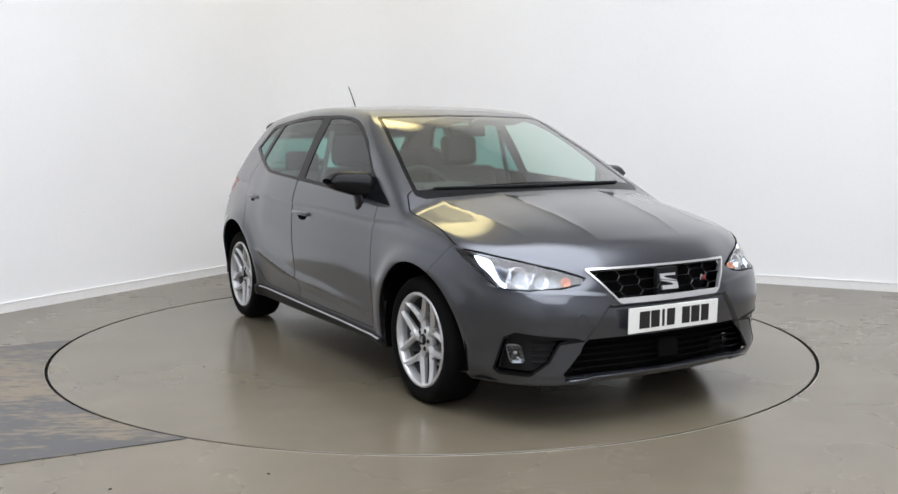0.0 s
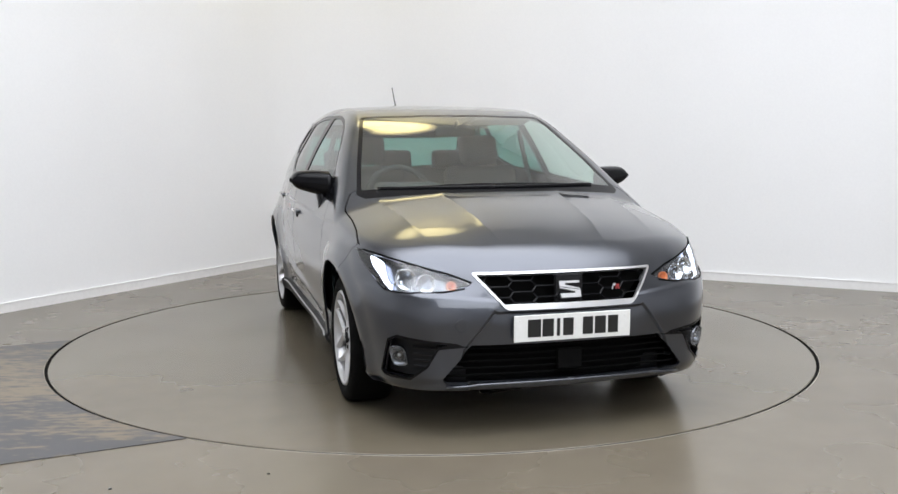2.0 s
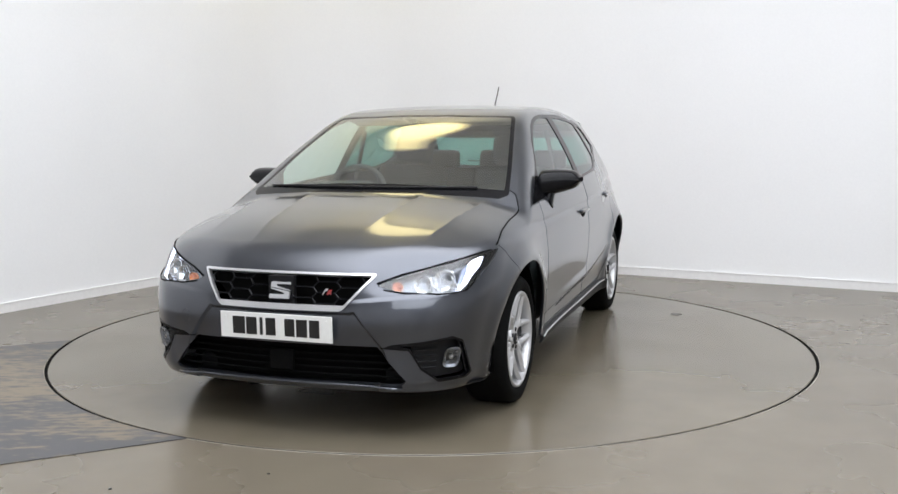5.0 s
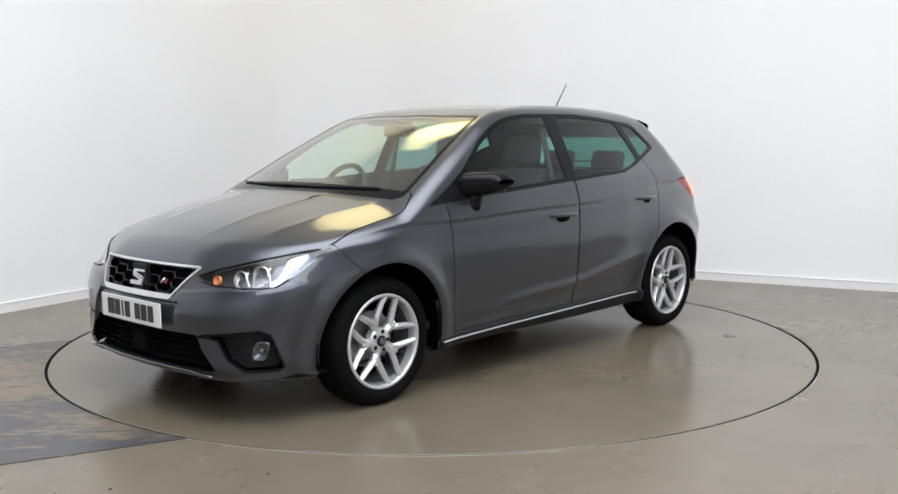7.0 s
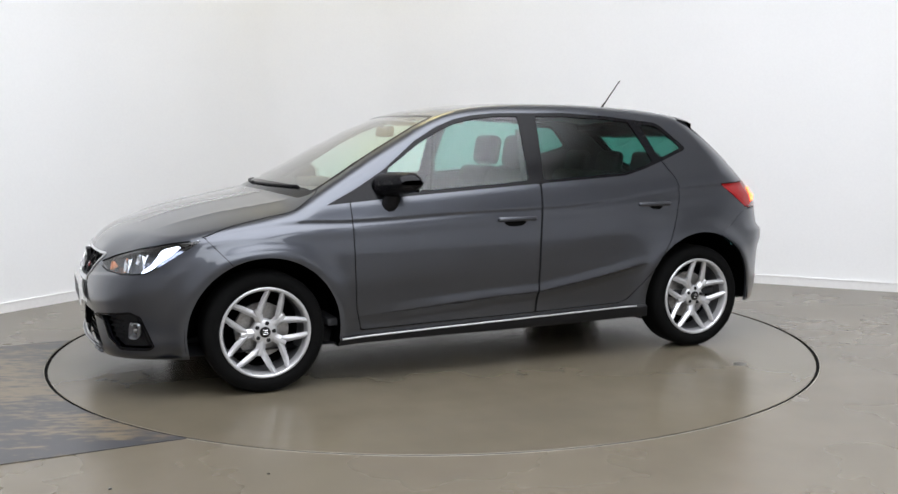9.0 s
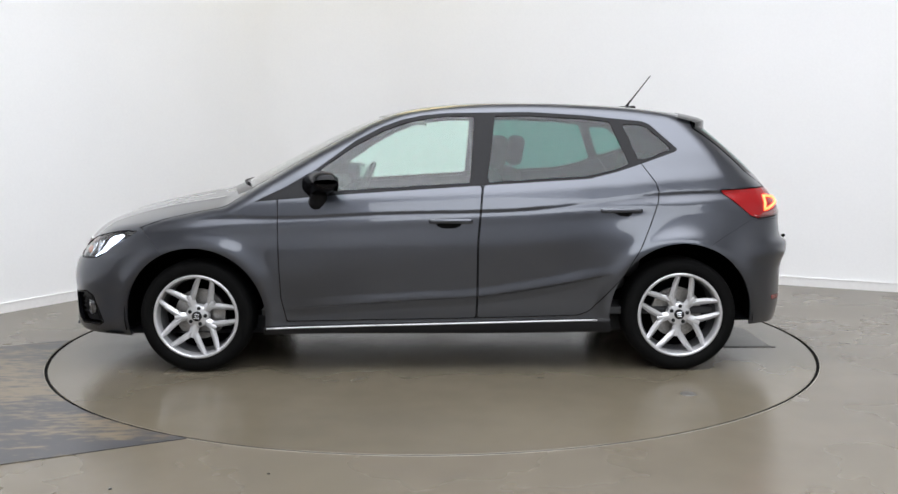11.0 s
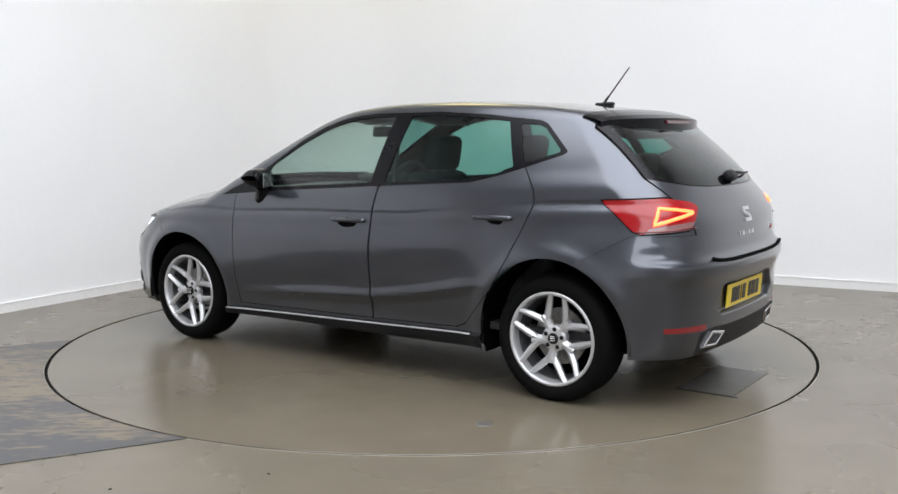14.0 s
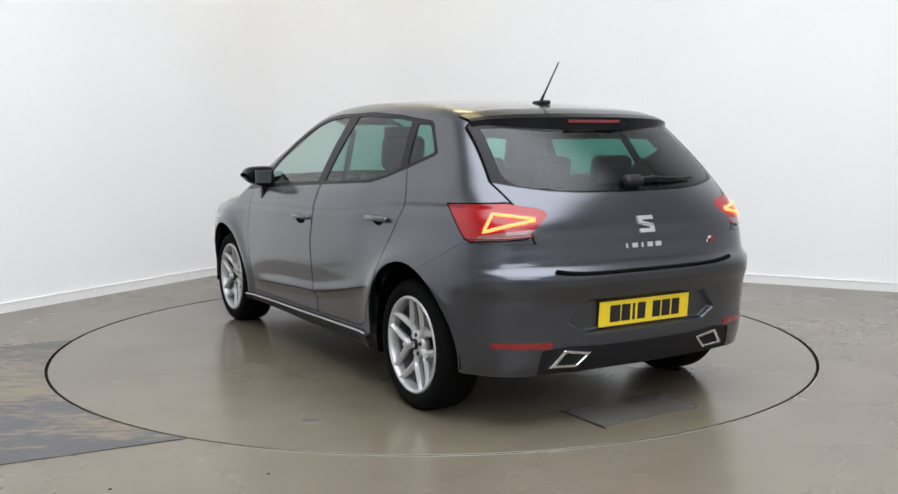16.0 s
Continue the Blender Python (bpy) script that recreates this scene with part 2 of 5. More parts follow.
side_section = curve((.10, .72), (.17, .785), (.215, .826), (.25, .838), (.33, .846), (.42, .858), (.55, .869), (.67, .869),
                     (.77, .863), (.835, .860), (.852, .855), (.90, .840), (.95, .822), (.985, .805), (1.01, .792), (1.10, .748),
                     (1.20, .694), (1.30, .633), (1.36, .594), (1.45, .53))
side_plan_low = curve((-2.1, -.22), (-1.85, -.105), (-1.6, -.035), (-1.28, .012), (-.9, -.006), (0, 0), (.8, 0), (1.28, .016),
                      (1.55, -.012), (1.75, -.06), (2.0, -.16))
side_plan_high = curve((-2.1, -.26), (-1.85, -.13), (-1.55, -.05), (-1.2, -.016), (-.8, -.008), (0, 0), (.6, -.008), (1.0, -.03),
                       (1.3, -.058), (1.5, -.078), (1.75, -.12), (2.0, -.20))
door_crease = curve((-1.0, .335), (-.82, .343), (-.04, .393), (.2, .404), (.44, .437), (.86, .513), (1.1, .56))
shoulder = curve((-1.62, .765), (-1.45, .795), (-1.06, .832), (-.88, .827), (-.3, .846), (.5, .868), (1.15, .935), (1.46, .946), (1.9, .95))
bonnet_line = curve((-2.12, .698), (-2.05, .722), (-1.94, .766), (-1.75, .838), (-1.53, .896), (-1.30, .940), (-1.12, .972), (-.9, 1.00))
screen_line = curve((-1.3, .905), (-1.165, .975), (-1.047, 1.035), (-.756, 1.186), (-.434, 1.334), (-.223, 1.394), (-.05, 1.419),
                    (.125, 1.434), (.468, 1.441), (.807, 1.430), (1.143, 1.404), (1.342, 1.378), (1.56, 1.345), (1.8, 1.30))
front_section = curve((.10, -1.98), (.17, -2.03), (.215, -2.07), (.26, -2.085), (.35, -2.083), (.46, -2.088), (.54, -2.075), (.62, -2.045),
                      (.68, -2.012), (.74, -1.965), (.85, -1.87))
rear_section = curve((.15, 1.86), (.25, 1.91), (.33, 1.93), (.45, 1.935), (.56, 1.945), (.63, 1.968), (.672, 1.964), (.70, 1.937),
                     (.76, 1.922), (.85, 1.912), (.93, 1.878), (1.0, 1.838), (1.06, 1.793), (1.15, 1.698), (1.29, 1.530), (1.4, 1.39))


def half_width(y, z):
    zz = z - .047 * np.clip(y, -1.6, 1.5) * ramp(z, .55, .85)
    w = ramp(z, .6, .95)
    x = side_section(zz) + (1 - w) * side_plan_low(y) + w * side_plan_high(y)
    c = z - door_crease(y)
    fade = ramp(y, -.95, -.3) * (1 - ramp(y, .70, .95))
    x = x + fade * (np.where(c > 0, -.009 * ramp(c, 0, .06) * (1 - ramp(c, .08, .26)), -.020 * ramp(-c, -.02, .05)) + .006)
    for yw in (-1.282, 1.282):
        r = np.hypot(y - yw, z - .30)
        x = x + .013 * np.exp(-((r - .395) / .05) ** 2) * (z > .1)
    step = z - shoulder(y)
    keep = ramp(y, -1.62, -1.40) * (1 - .75 * ramp(y, .45, .85) * (1 - ramp(y, 1.0, 1.25)))
    x = x - keep * .010 * (1 - ramp(step, -.014, .014)) * np.exp(np.minimum(step, 0) / .055)
    ledge = .262 + .022 * y
    x = x + .022 * (1 - ramp(z, ledge - .006, ledge + .007)) * ramp(y, -1.0, -.93) * (1 - ramp(y, .9, 1.0))
    return x


def front_face(x, z):
    a = np.abs(x)
    y = front_section(z) + .20 * a ** 2 + .50 * a ** 6
    y = y + .017 * ramp(-poly_field(a, z, NOSE_PANEL), -.002, .012)
    y = y - .009 * (1 - ramp(z - .10 * (a - .4), .572, .594)) * ramp(z, .40, .56) * ramp(a, .26, .36)
    return y + .03 * ramp(a, .30, .55) * ramp(z, .58, .66)


def rear_face(x, z):
    a = np.abs(x)
    bay = .028 * ramp(-poly_field(a, z, PLATE_BAY), 0, .018)
    return rear_section(z) - bay - (.10 + .15 * ramp(z, .85, 1.08)) * a ** 2 - .42 * a ** 6


def top_face(x, y):
    a = np.abs(x)
    bonnet = bonnet_line(y - .10 * a ** 2) - .075 * a ** 2 - .10 * a ** 4
    bonnet = bonnet + .006 * np.exp(-np.abs(a - (.30 + .09 * (y + 1.2))) / .035) * ramp(y, -1.95, -1.6)
    bonnet = bonnet + .006 * np.exp(-np.abs(a - (.60 + .12 * (y + 1.2))) / .035) * ramp(y, -1.8, -1.5)
    yy = y - .34 * a ** 2 * (1 - ramp(y, -.5, .1)) + .10 * a ** 2 * ramp(y, .9, 1.5)
    roof = screen_line(yy) - .062 * a ** 2 * ramp(y, -.9, .2) - .02 * a ** 4
    return smax(bonnet, roof, .012)


def body_field(x, y, z):
    """Below zero inside the car's outer skin."""
    f = np.abs(x) - half_width(y, z)
    f = smax(f, front_face(x, z) - y, .10)
    f = smax(f, y - rear_face(x, z), .12)
    return smax(f, z - top_face(x, y), .05)


def skin_point(o, d, reach=1.6):
    """Where rays from inside leave the skin."""
    lo, hi = np.zeros(len(o)), np.full(len(o), reach)
    for _ in range(40):
        mid = (lo + hi) / 2
        q = o + d * mid[:, None]
        inside = body_field(q[:, 0], q[:, 1], q[:, 2]) < 0
        lo, hi = np.where(inside, mid, lo), np.where(inside, hi, mid)
    return o + d * lo[:, None]


# ---- the room ----
CORNER = Vector((-1.13, 4.24, 0))
DIR_L = Vector((-.512, -.859, 0))
DIR_R = Vector((.876, -.482, 0))


def wall_strip(offset, z0, z1, thick, length_l, length_r, radius=1.0):
    """The two walls with the rounded corner between them, as one sheet with thickness; offset is into the room."""
    n = (DIR_L + DIR_R).normalized()
    half = math.acos(max(-1, min(1, DIR_L.dot(DIR_R)))) / 2
    centre = CORNER + n * (radius / math.sin(half))
    nl = (centre - (CORNER + DIR_L * (radius / math.tan(half)))).normalized()
    nr = (centre - (CORNER + DIR_R * (radius / math.tan(half)))).normalized()
    line = [(CORNER + DIR_L * length_l, nl)]
    a0, a1 = math.atan2(-nl.y, -nl.x), math.atan2(-nr.y, -nr.x)
    while a1 > a0:
        a1 -= 2 * math.pi
    for i in range(73):
        a = a0 + (a1 - a0) * i / 72
        d = Vector((math.cos(a), math.sin(a), 0))
        line.append((centre + d * radius, -d))
    line.append((CORNER + DIR_R * length_r, nr))
    bm = bmesh.new()
    rows = []
    for p, m in line:
        front, back = p + m * offset, p + m * (offset - thick)
        rows.append([bm.verts.new((q.x, q.y, z)) for q, z in ((front, z0), (front, z1), (back, z1), (back, z0))])
    for s, t in zip(rows, rows[1:]):
        for k in range(4):
            bm.faces.new((s[k], s[(k + 1) % 4], t[(k + 1) % 4], t[k]))
    bm.faces.new(rows[0])
    bm.faces.new(rows[-1][::-1])
    return bm


def build_room():
    wall = part("wall_north", wall_strip(0, 0, CEILING, .15, 12.2, 12.2), WALL, smooth=False)
    tagged(wall, "plain white painted studio walls meeting in a rounded corner", "wall", kind="structure")
    base = part("baseboard", wall_strip(.012, 0, .066, .011, 12.1, 12.1), SKIRT)
    tagged(base, "low white skirting board along the studio walls", "skirting board", kind="structure")
    lip = part("trim", wall_strip(.016, .0665, .073, .015, 12.1, 12.1), SKIRT)
    tagged(lip, "thin bright top edge of the white skirting", "trim", kind="structure")
    far_l, far_r = CORNER + DIR_L * 12.2, CORNER + DIR_R * 12.2
    end = far_l + DIR_R * 12.2
    for name, a, b, paint, tone in (("wall_south", far_l, end, WALL_LIGHT, "pale"), ("wall_east", end, far_r, WALL_LIGHT, "pale")):
        d = b - a
        mid = (a + b) / 2
        w = part(name, box(d.length + .3, .15, CEILING, pose(mid.x, mid.y, CEILING / 2, 0, 0, math.degrees(math.atan2(d.y, d.x)))), paint)
        tagged(w, f"plain {tone} grey painted studio wall", "wall", kind="structure")
    mid = (CORNER + end) / 2
    turn = math.degrees(math.atan2(DIR_R.y, DIR_R.x))
    c = part("ceiling", box(13, 13, .12, pose(mid.x, mid.y, CEILING + .06, 0, 0, turn)), CEIL)
    tagged(c, "white painted studio ceiling", "ceiling", kind="structure")
    # floor with a round opening for the turntable
    R, n = 2.244, 160
    bm = bmesh.new()
    ring = [(math.cos(2 * math.pi * i / n), math.sin(2 * math.pi * i / n)) for i in range(n)]
    inner = [bm.verts.new((x * R, y * R, 0)) for x, y in ring]
    low = [bm.verts.new((x * R, y * R, -.10)) for x, y in ring]
    mids = [bm.verts.new((x * 3.0, y * 3.0, 0)) for x, y in ring]
    outer = [bm.verts.new((x * 18, y * 18, 0)) for x, y in ring]
    for i in range(n):
        j = (i + 1) % n
        bm.faces.new((inner[i], inner[j], mids[j], mids[i]))
        bm.faces.new((mids[i], mids[j], outer[j], outer[i]))
        bm.faces.new((low[i], low[j], inner[j], inner[i]))
    bm.faces.new(low)
    f = part("floor", bm, FLOOR)
    tagged(f, "glossy grey-beige resin studio floor", "floor", kind="structure")
    # worn sheet let into the floor beside the turntable
    bm = bmesh.new()
    a, b = Vector((-2.24, -.01, 0)), Vector((-1.04, -2.01, 0))
    out = Vector((-.90, -.43, 0))
    arc = []
    a0, a1 = math.atan2(-.01, -2.25), math.atan2(-2.01, -1.04)
    a0 += 2 * math.pi if a0 < 0 else 0
    a1 += 2 * math.pi if a1 < 0 else 0
    for i in range(41):
        t = a0 + (a1 - a0) * i / 40
        arc.append((R + .004) * Vector((math.cos(t), math.sin(t), 0)))
    outline = [*arc, b + out * 4, a + out * 4]
    lo = [bm.verts.new((p.x, p.y, .0005)) for p in outline]
    hi = [bm.verts.new((p.x, p.y, .0035)) for p in outline]
    bm.faces.new(hi)
    for i in range(len(lo)):
        j = (i + 1) % len(lo)
        bm.faces.new((lo[i], lo[j], hi[j], hi[i]))
    s = part("floor_sheet", bm, SHEET)
    tagged(s, "worn slate-grey floor sheet with tan scuffs beside the turntable", "floor covering")
    edge = part("trim", lathe_bm([(2.2445, -.03), (2.2445, .0012), (2.2475, .0012), (2.2485, .0002)], 160, "Z"), EDGING)
    tagged(edge, "pale chipped edge of the floor round the turntable", "trim", kind="structure")
    for dx, dy in ((-1.16, -2.57), (-.62, -2.43)):
        d = part("floor_speck", box(.012, .009, .004, pose(dx, dy, .002, 0, 0, 20), .0018), INK)
        tagged(d, "tiny dark crumb lying on the resin floor", "debris")
    # the added fill panel, hung from the ceiling out of view
    for lx, ly, sx, sy, t, col, watts, tilt in LAMPS:
        lamp = new("unseen_lamp")
        lamp.matrix_basis = pose(lx, ly, HANG, tilt, 0, t)
        bm = bmesh.new()
        for q in (-1, 1):
            box(sx + .06, .03, .08, pose(0, q * (sy / 2 + .015), -.04), bm=bm)
            box(.03, sy, .08, pose(q * (sx / 2 + .015), 0, -.04), bm=bm)
        for q in (-1, 1):
            tube([(q * sx * .4, 0, -.02), tuple(pose(0, 0, 0, -tilt) @ Vector((q * sx * .4, 0, CEILING - HANG)))], .008, 6, bm)
        part("frame", bm, CEIL, lamp)
        part("diffuser", box(sx, sy, .02, pose(0, 0, -.06)), PANEL, lamp, "cool glowing panel")
        tagged(lamp, "cool white fill light panel added out of view, glowing", "ceiling light", "ceiling lights")
    for x, y, r, cloth, tone in ((.6, -3.1, 4.25, COOL_CLOTH, "wide cool white"), (-.5, 3.0, .80, WARM_CLOTH, "small warm yellow")):
        lamp = new("unseen_lamp")
        lamp.matrix_basis = pose(x, y, CEILING)
        part("frame", lathe_bm([(r + .04, 0), (r + .04, -.07), (r, -.07), (r, 0)], 96, "Z"), CEIL, lamp)
        part("diffuser", lathe_bm([(0, -.05), (r * .4, -.05), (r * .7, -.05), (r, -.05)], 96, "Z"), cloth, lamp, "glowing cloth diffuser, brightest in the middle")
        tagged(lamp, f"round {tone} cloth ceiling light, glowing", "ceiling light", "ceiling lights")


def build_turntable():
    table = new("turntable")
    R, n = 2.229, 160
    bm = bmesh.new()
    ring = [(math.cos(2 * math.pi * i / n), math.sin(2 * math.pi * i / n)) for i in range(n)]
    inner = [bm.verts.new((x * (R - .006), y * (R - .006), 0)) for x, y in ring]
    rim = [bm.verts.new((x * R, y * R, -.004)) for x, y in ring]
    low = [bm.verts.new((x * R, y * R, -.06)) for x, y in ring]
    bm.faces.new(inner)
    for i in range(n):
        j = (i + 1) % n
        bm.faces.new((inner[i], rim[i], rim[j], inner[j]))
        bm.faces.new((rim[i], low[i], low[j], rim[j]))
    bm.faces.new(low[::-1])
    part("platform", bm, DISC, table)
    # near-black ring stands in for the shade of the open rim gap
    part("rim_gap", lathe_bm([(2.2295, -.05), (2.2295, -.0008), (2.2440, -.0008), (2.2440, -.05)], 160, "Z"), SEAM, table, "near-black ring standing for the shaded gap round the platform")
    bm = bmesh.new()
    box(.56, .265, .004, pose(0.03, 1.86, .002), .001, 1, bm)
    part("hatch_cover", bm, PATCH, table, "square floor hatch with dark joints")
    bm = bmesh.new()
    box(.012, .30, .003, pose(.318, 1.87, .0015), bm=bm)
    box(.60, .010, .003, pose(0.03, 1.722, .0015), bm=bm)
    part("joint", bm, INK, table)
    bm = lathe_bm([(0, .003), (.035, .003), (.04, 0)], 24, "Z")
    bmesh.ops.translate(bm, verts=bm.verts, vec=(1.35, 1.25, 0))
    part("bolt_cover", bm, PATCH, table)
    tagged(table, "round flush turntable of grey-beige resin with thin dark rim", "turntable")
    return table


# ---- the skin as a sheet that can be cut along fields ----
class Skin:
    """The half skin: points, faces and the name of the part that each face belongs to."""

    def __init__(self):
        ys = np.concatenate([np.linspace(-1.62, -1.2, 56), np.linspace(-1.188, 1.05, 180), np.linspace(1.06, 1.42, 44)])
        n_end, n_row = 84, 112
        top_z = curve((-1.62, .52), (-1.2, .66), (-.8, .80), (-.2, 1.12), (.3, 1.2), (1.0, 1.15), (1.42, .98))
        cx = curve((-1.62, .40), (-1.0, .46), (0, .44), (1.42, .38))

        def lean(y):
            return -ramp(-y, .75, 1.62) ** 2 + ramp(y, .75, 1.42) ** 2
        line = []
        for i in range(n_end):
            s = i / n_end
            line.append((cx(-1.62) * s, -1.62, s ** 2, -1.0))
        for y in ys:
            line.append((cx(y), y, 1.0, lean(y)))
        for i in range(n_end - 1, -1, -1):
            s = i / n_end
            line.append((cx(1.42) * s, 1.42, s ** 2, 1.0))
        line = np.array(line, float)
        o, d = [], []
        for r in range(n_row + 1):
            s = r / n_row
            e = ramp(s, .45, 1.0) ** 1.3
            z = .10 + (top_z(line[:, 1]) - .10) * (1 - (1 - s) ** 1.15)
            o.append(np.column_stack([line[:, 0], line[:, 1], z]))
            d.append(np.column_stack([line[:, 2], line[:, 3], np.full(len(line), e)]))
        k = len(line)
        faces = [(r * k + c, r * k + c + 1, (r + 1) * k + c + 1, (r + 1) * k + c) for r in range(n_row) for c in range(k - 1)]
        # top sheet: its rim is the last row of the wall sheet
        base = (n_row) * k
        index = {}
        rows_y = len(ys)
        extra_o, extra_d = [], []
        count = (n_row + 1) * k
        for j in range(rows_y):
            y = ys[j]
            for i in range(n_end + 1):
                s = i / n_end
                if i == n_end:
                    index[i, j] = base + n_end + j
                elif j == 0:
                    index[i, j] = base + i
                elif j == rows_y - 1:
                    index[i, j] = base + n_end + rows_y + (n_end - 1 - i)
                else:
                    index[i, j] = count
                    count += 1
                    extra_o.append((cx(y) * s, y, top_z(y)))
                    extra_d.append((s ** 2, lean(y), 1.0))
        for j in range(rows_y - 1):
            for i in range(n_end):
                faces.append((index[i, j], index[i + 1, j], index[i + 1, j + 1], index[i, j + 1]))
        o = np.concatenate(o + [np.array(extra_o)])
        d = np.concatenate(d + [np.array(extra_d)])
        d /= np.linalg.norm(d, axis=1)[:, None]
        self.points = [tuple(q) for q in skin_point(o, d)]
        self.faces = [tuple(f) for f in faces]
        self.names = ["body"] * len(faces)

    def cut(self, field, name, where=("body",), gate=None):
        """Gives the faces where field(x, y, z) < 0 the name, splitting faces along the edge."""
        v = np.array(self.points)
        x, y, z = v.T
        f = field(x, y, z)
        f = np.where(np.abs(f) < 2e-5, 2e-5, f)
        g = gate(x, y, z) if gate is not None else np.ones(len(v), bool)
        neg = (f < 0).tolist()
        ok = g.tolist()
        fl = f.tolist()
        faces, names, cache, pts = [], [], {}, self.points
        for face, old in zip(self.faces, self.names):
            if old not in where or not ok[face[0]]:
                faces.append(face)
                names.append(old)
                continue
            inside = [neg[i] for i in face]
            if not any(inside):
                faces.append(face)
                names.append(old)
            elif all(inside):
                faces.append(face)
                names.append(name)
            else:
                a, b = [], []
                for i, j in zip(face, face[1:] + face[:1]):
                    (a if neg[i] else b).append(i)
                    if neg[i] != neg[j]:
                        key = (i, j) if i < j else (j, i)
                        if key not in cache:
                            t = fl[i] / (fl[i] - fl[j])
                            cache[key] = len(pts)
                            pts.append(tuple(p + t * (q - p) for p, q in zip(pts[i], pts[j])))
                        a.append(cache[key])
                        b.append(cache[key])
                if len(a) > 2:
                    faces.append(tuple(a))
                    names.append(name)
                if len(b) > 2:
                    faces.append(tuple(b))
                    names.append(old)
        self.faces, self.names = faces, names

    def settle(self, first, axis=0, reach=.05):
        """Moves the points made since the first-th along an axis onto the true skin."""
        v = np.array(self.points[first:])
        out = np.sign(v[:, 1]) if axis == 1 else np.ones(len(v))
        lo, hi = np.full(len(v), -reach), np.full(len(v), reach)
        for _ in range(30):
            mid = (lo + hi) / 2
            q = v.copy()
            q[:, axis] += mid * out
            inside = body_field(q[:, 0], q[:, 1], q[:, 2]) < 0
            lo, hi = np.where(inside, mid, lo), np.where(inside, hi, mid)
        keep = np.abs(lo) < reach * .6
        v[:, axis] += np.where(keep, lo * out, 0)
        self.points[first:] = [tuple(q) for q in v]

    def panel(self, field, name, where=("body",), gate=None, gap=.0034):
        """A part with a dark joint round it."""
        self.cut(lambda x, y, z: field(x, y, z) - gap, "seam", where, gate)
        self.cut(lambda x, y, z: field(x, y, z) + gap, name, ("seam",), lambda x, y, z: (field(x, y, z) < gap * 2) & (gate(x, y, z) if gate is not None else True))

    def take(self, *which):
        """Points and faces of the named parts, counted anew."""
        fs = [f for f, n in zip(self.faces, self.names) if n in which]
        ids = sorted({i for f in fs for i in f})
        back = {i: k for k, i in enumerate(ids)}
        return np.array([self.points[i] for i in ids]).reshape(-1, 3), [tuple(back[i] for i in f) for f in fs]


def skin_normals(v):
    x, y, z = v.T
    h = .0015
    g = np.column_stack([body_field(x + h, y, z) - body_field(x - h, y, z), body_field(x, y + h, z) - body_field(x, y - h, z),
                         body_field(x, y, z + h) - body_field(x, y, z - h)])
    return g / np.linalg.norm(g, axis=1)[:, None]


def skin_mesh(name, v, faces, material, sides, inset=0.0, lip=.012, shape=None):
    """Mesh of a skin part on one side (1 or -1) or on both, with its edge turned in."""
    n = skin_normals(v)
    v = v - n * inset
    if shape is not None:
        v = shape(v)
        n = None
    verts, norms, out = [v], [n], [list(faces)]
    if lip:
        count = {}
        for f in faces:
            for i, j in zip(f, f[1:] + f[:1]):
                count[i, j] = count.get((i, j), 0) + 1
        rim = [(i, j) for i, j in count if (j, i) not in count and not (abs(v[i][0]) < 1e-4 and abs(v[j][0]) < 1e-4)]
        nn = n if n is not None else skin_normals(v)
        k = len(v)
        ids = sorted({i for e in rim for i in e})
        where = {i: k + q for q, i in enumerate(ids)}
        deep = {i: k + len(ids) + q for q, i in enumerate(ids)}
        if ids:
            a = v[ids]
            b = a - nn[ids] * lip
            mid = a.mean(0)
            verts += [a, b]
            if n is not None:
                side = np.zeros_like(a)
                for i, j in rim:
                    e = np.cross(v[j] - v[i], nn[i])
                    for q in (i, j):
                        side[where[q] - k] += e
                length = np.linalg.norm(side, axis=1)[:, None]
                side = side / np.where(length < 1e-9, 1, length)
                norms += [side, side]
            out.append([(where[j], where[i], deep[i], deep[j]) for i, j in rim])
    v = np.concatenate(verts)
    n = np.concatenate(norms) if n is not None else None
    faces = [f for g in out for f in g]
    allv, alln, allf = [], [], []
    for s in sides:
        k = sum(map(len, allv))
        allv.append(v * (s, 1, 1))
        if n is not None:
            alln.append(n * (s, 1, 1))
        allf += [tuple(i + k for i in (f if s > 0 else f[::-1])) for f in faces]
    v = np.concatenate(allv)
    n = np.concatenate(alln) if alln else None
    if len(sides) == 2:
        # weld the middle
        seen, new_id, keep = {}, [], []
        for i, q in enumerate(v):
            key = (round(q[1], 5), round(q[2], 5)) if abs(q[0]) < 1e-4 else None
            if key is not None and key in seen:
                new_id.append(seen[key])
                continue
            if key is not None:
                seen[key] = len(keep)
            new_id.append(len(keep))
            keep.append(i)
        v = v[keep]
        n = n[keep] if n is not None else None
        allf = [tuple(dict.fromkeys(new_id[i] for i in f)) for f in allf]
        allf = [f for f in allf if len(f) > 2]
    return raw_mesh(name, v, allf, material, True, n)


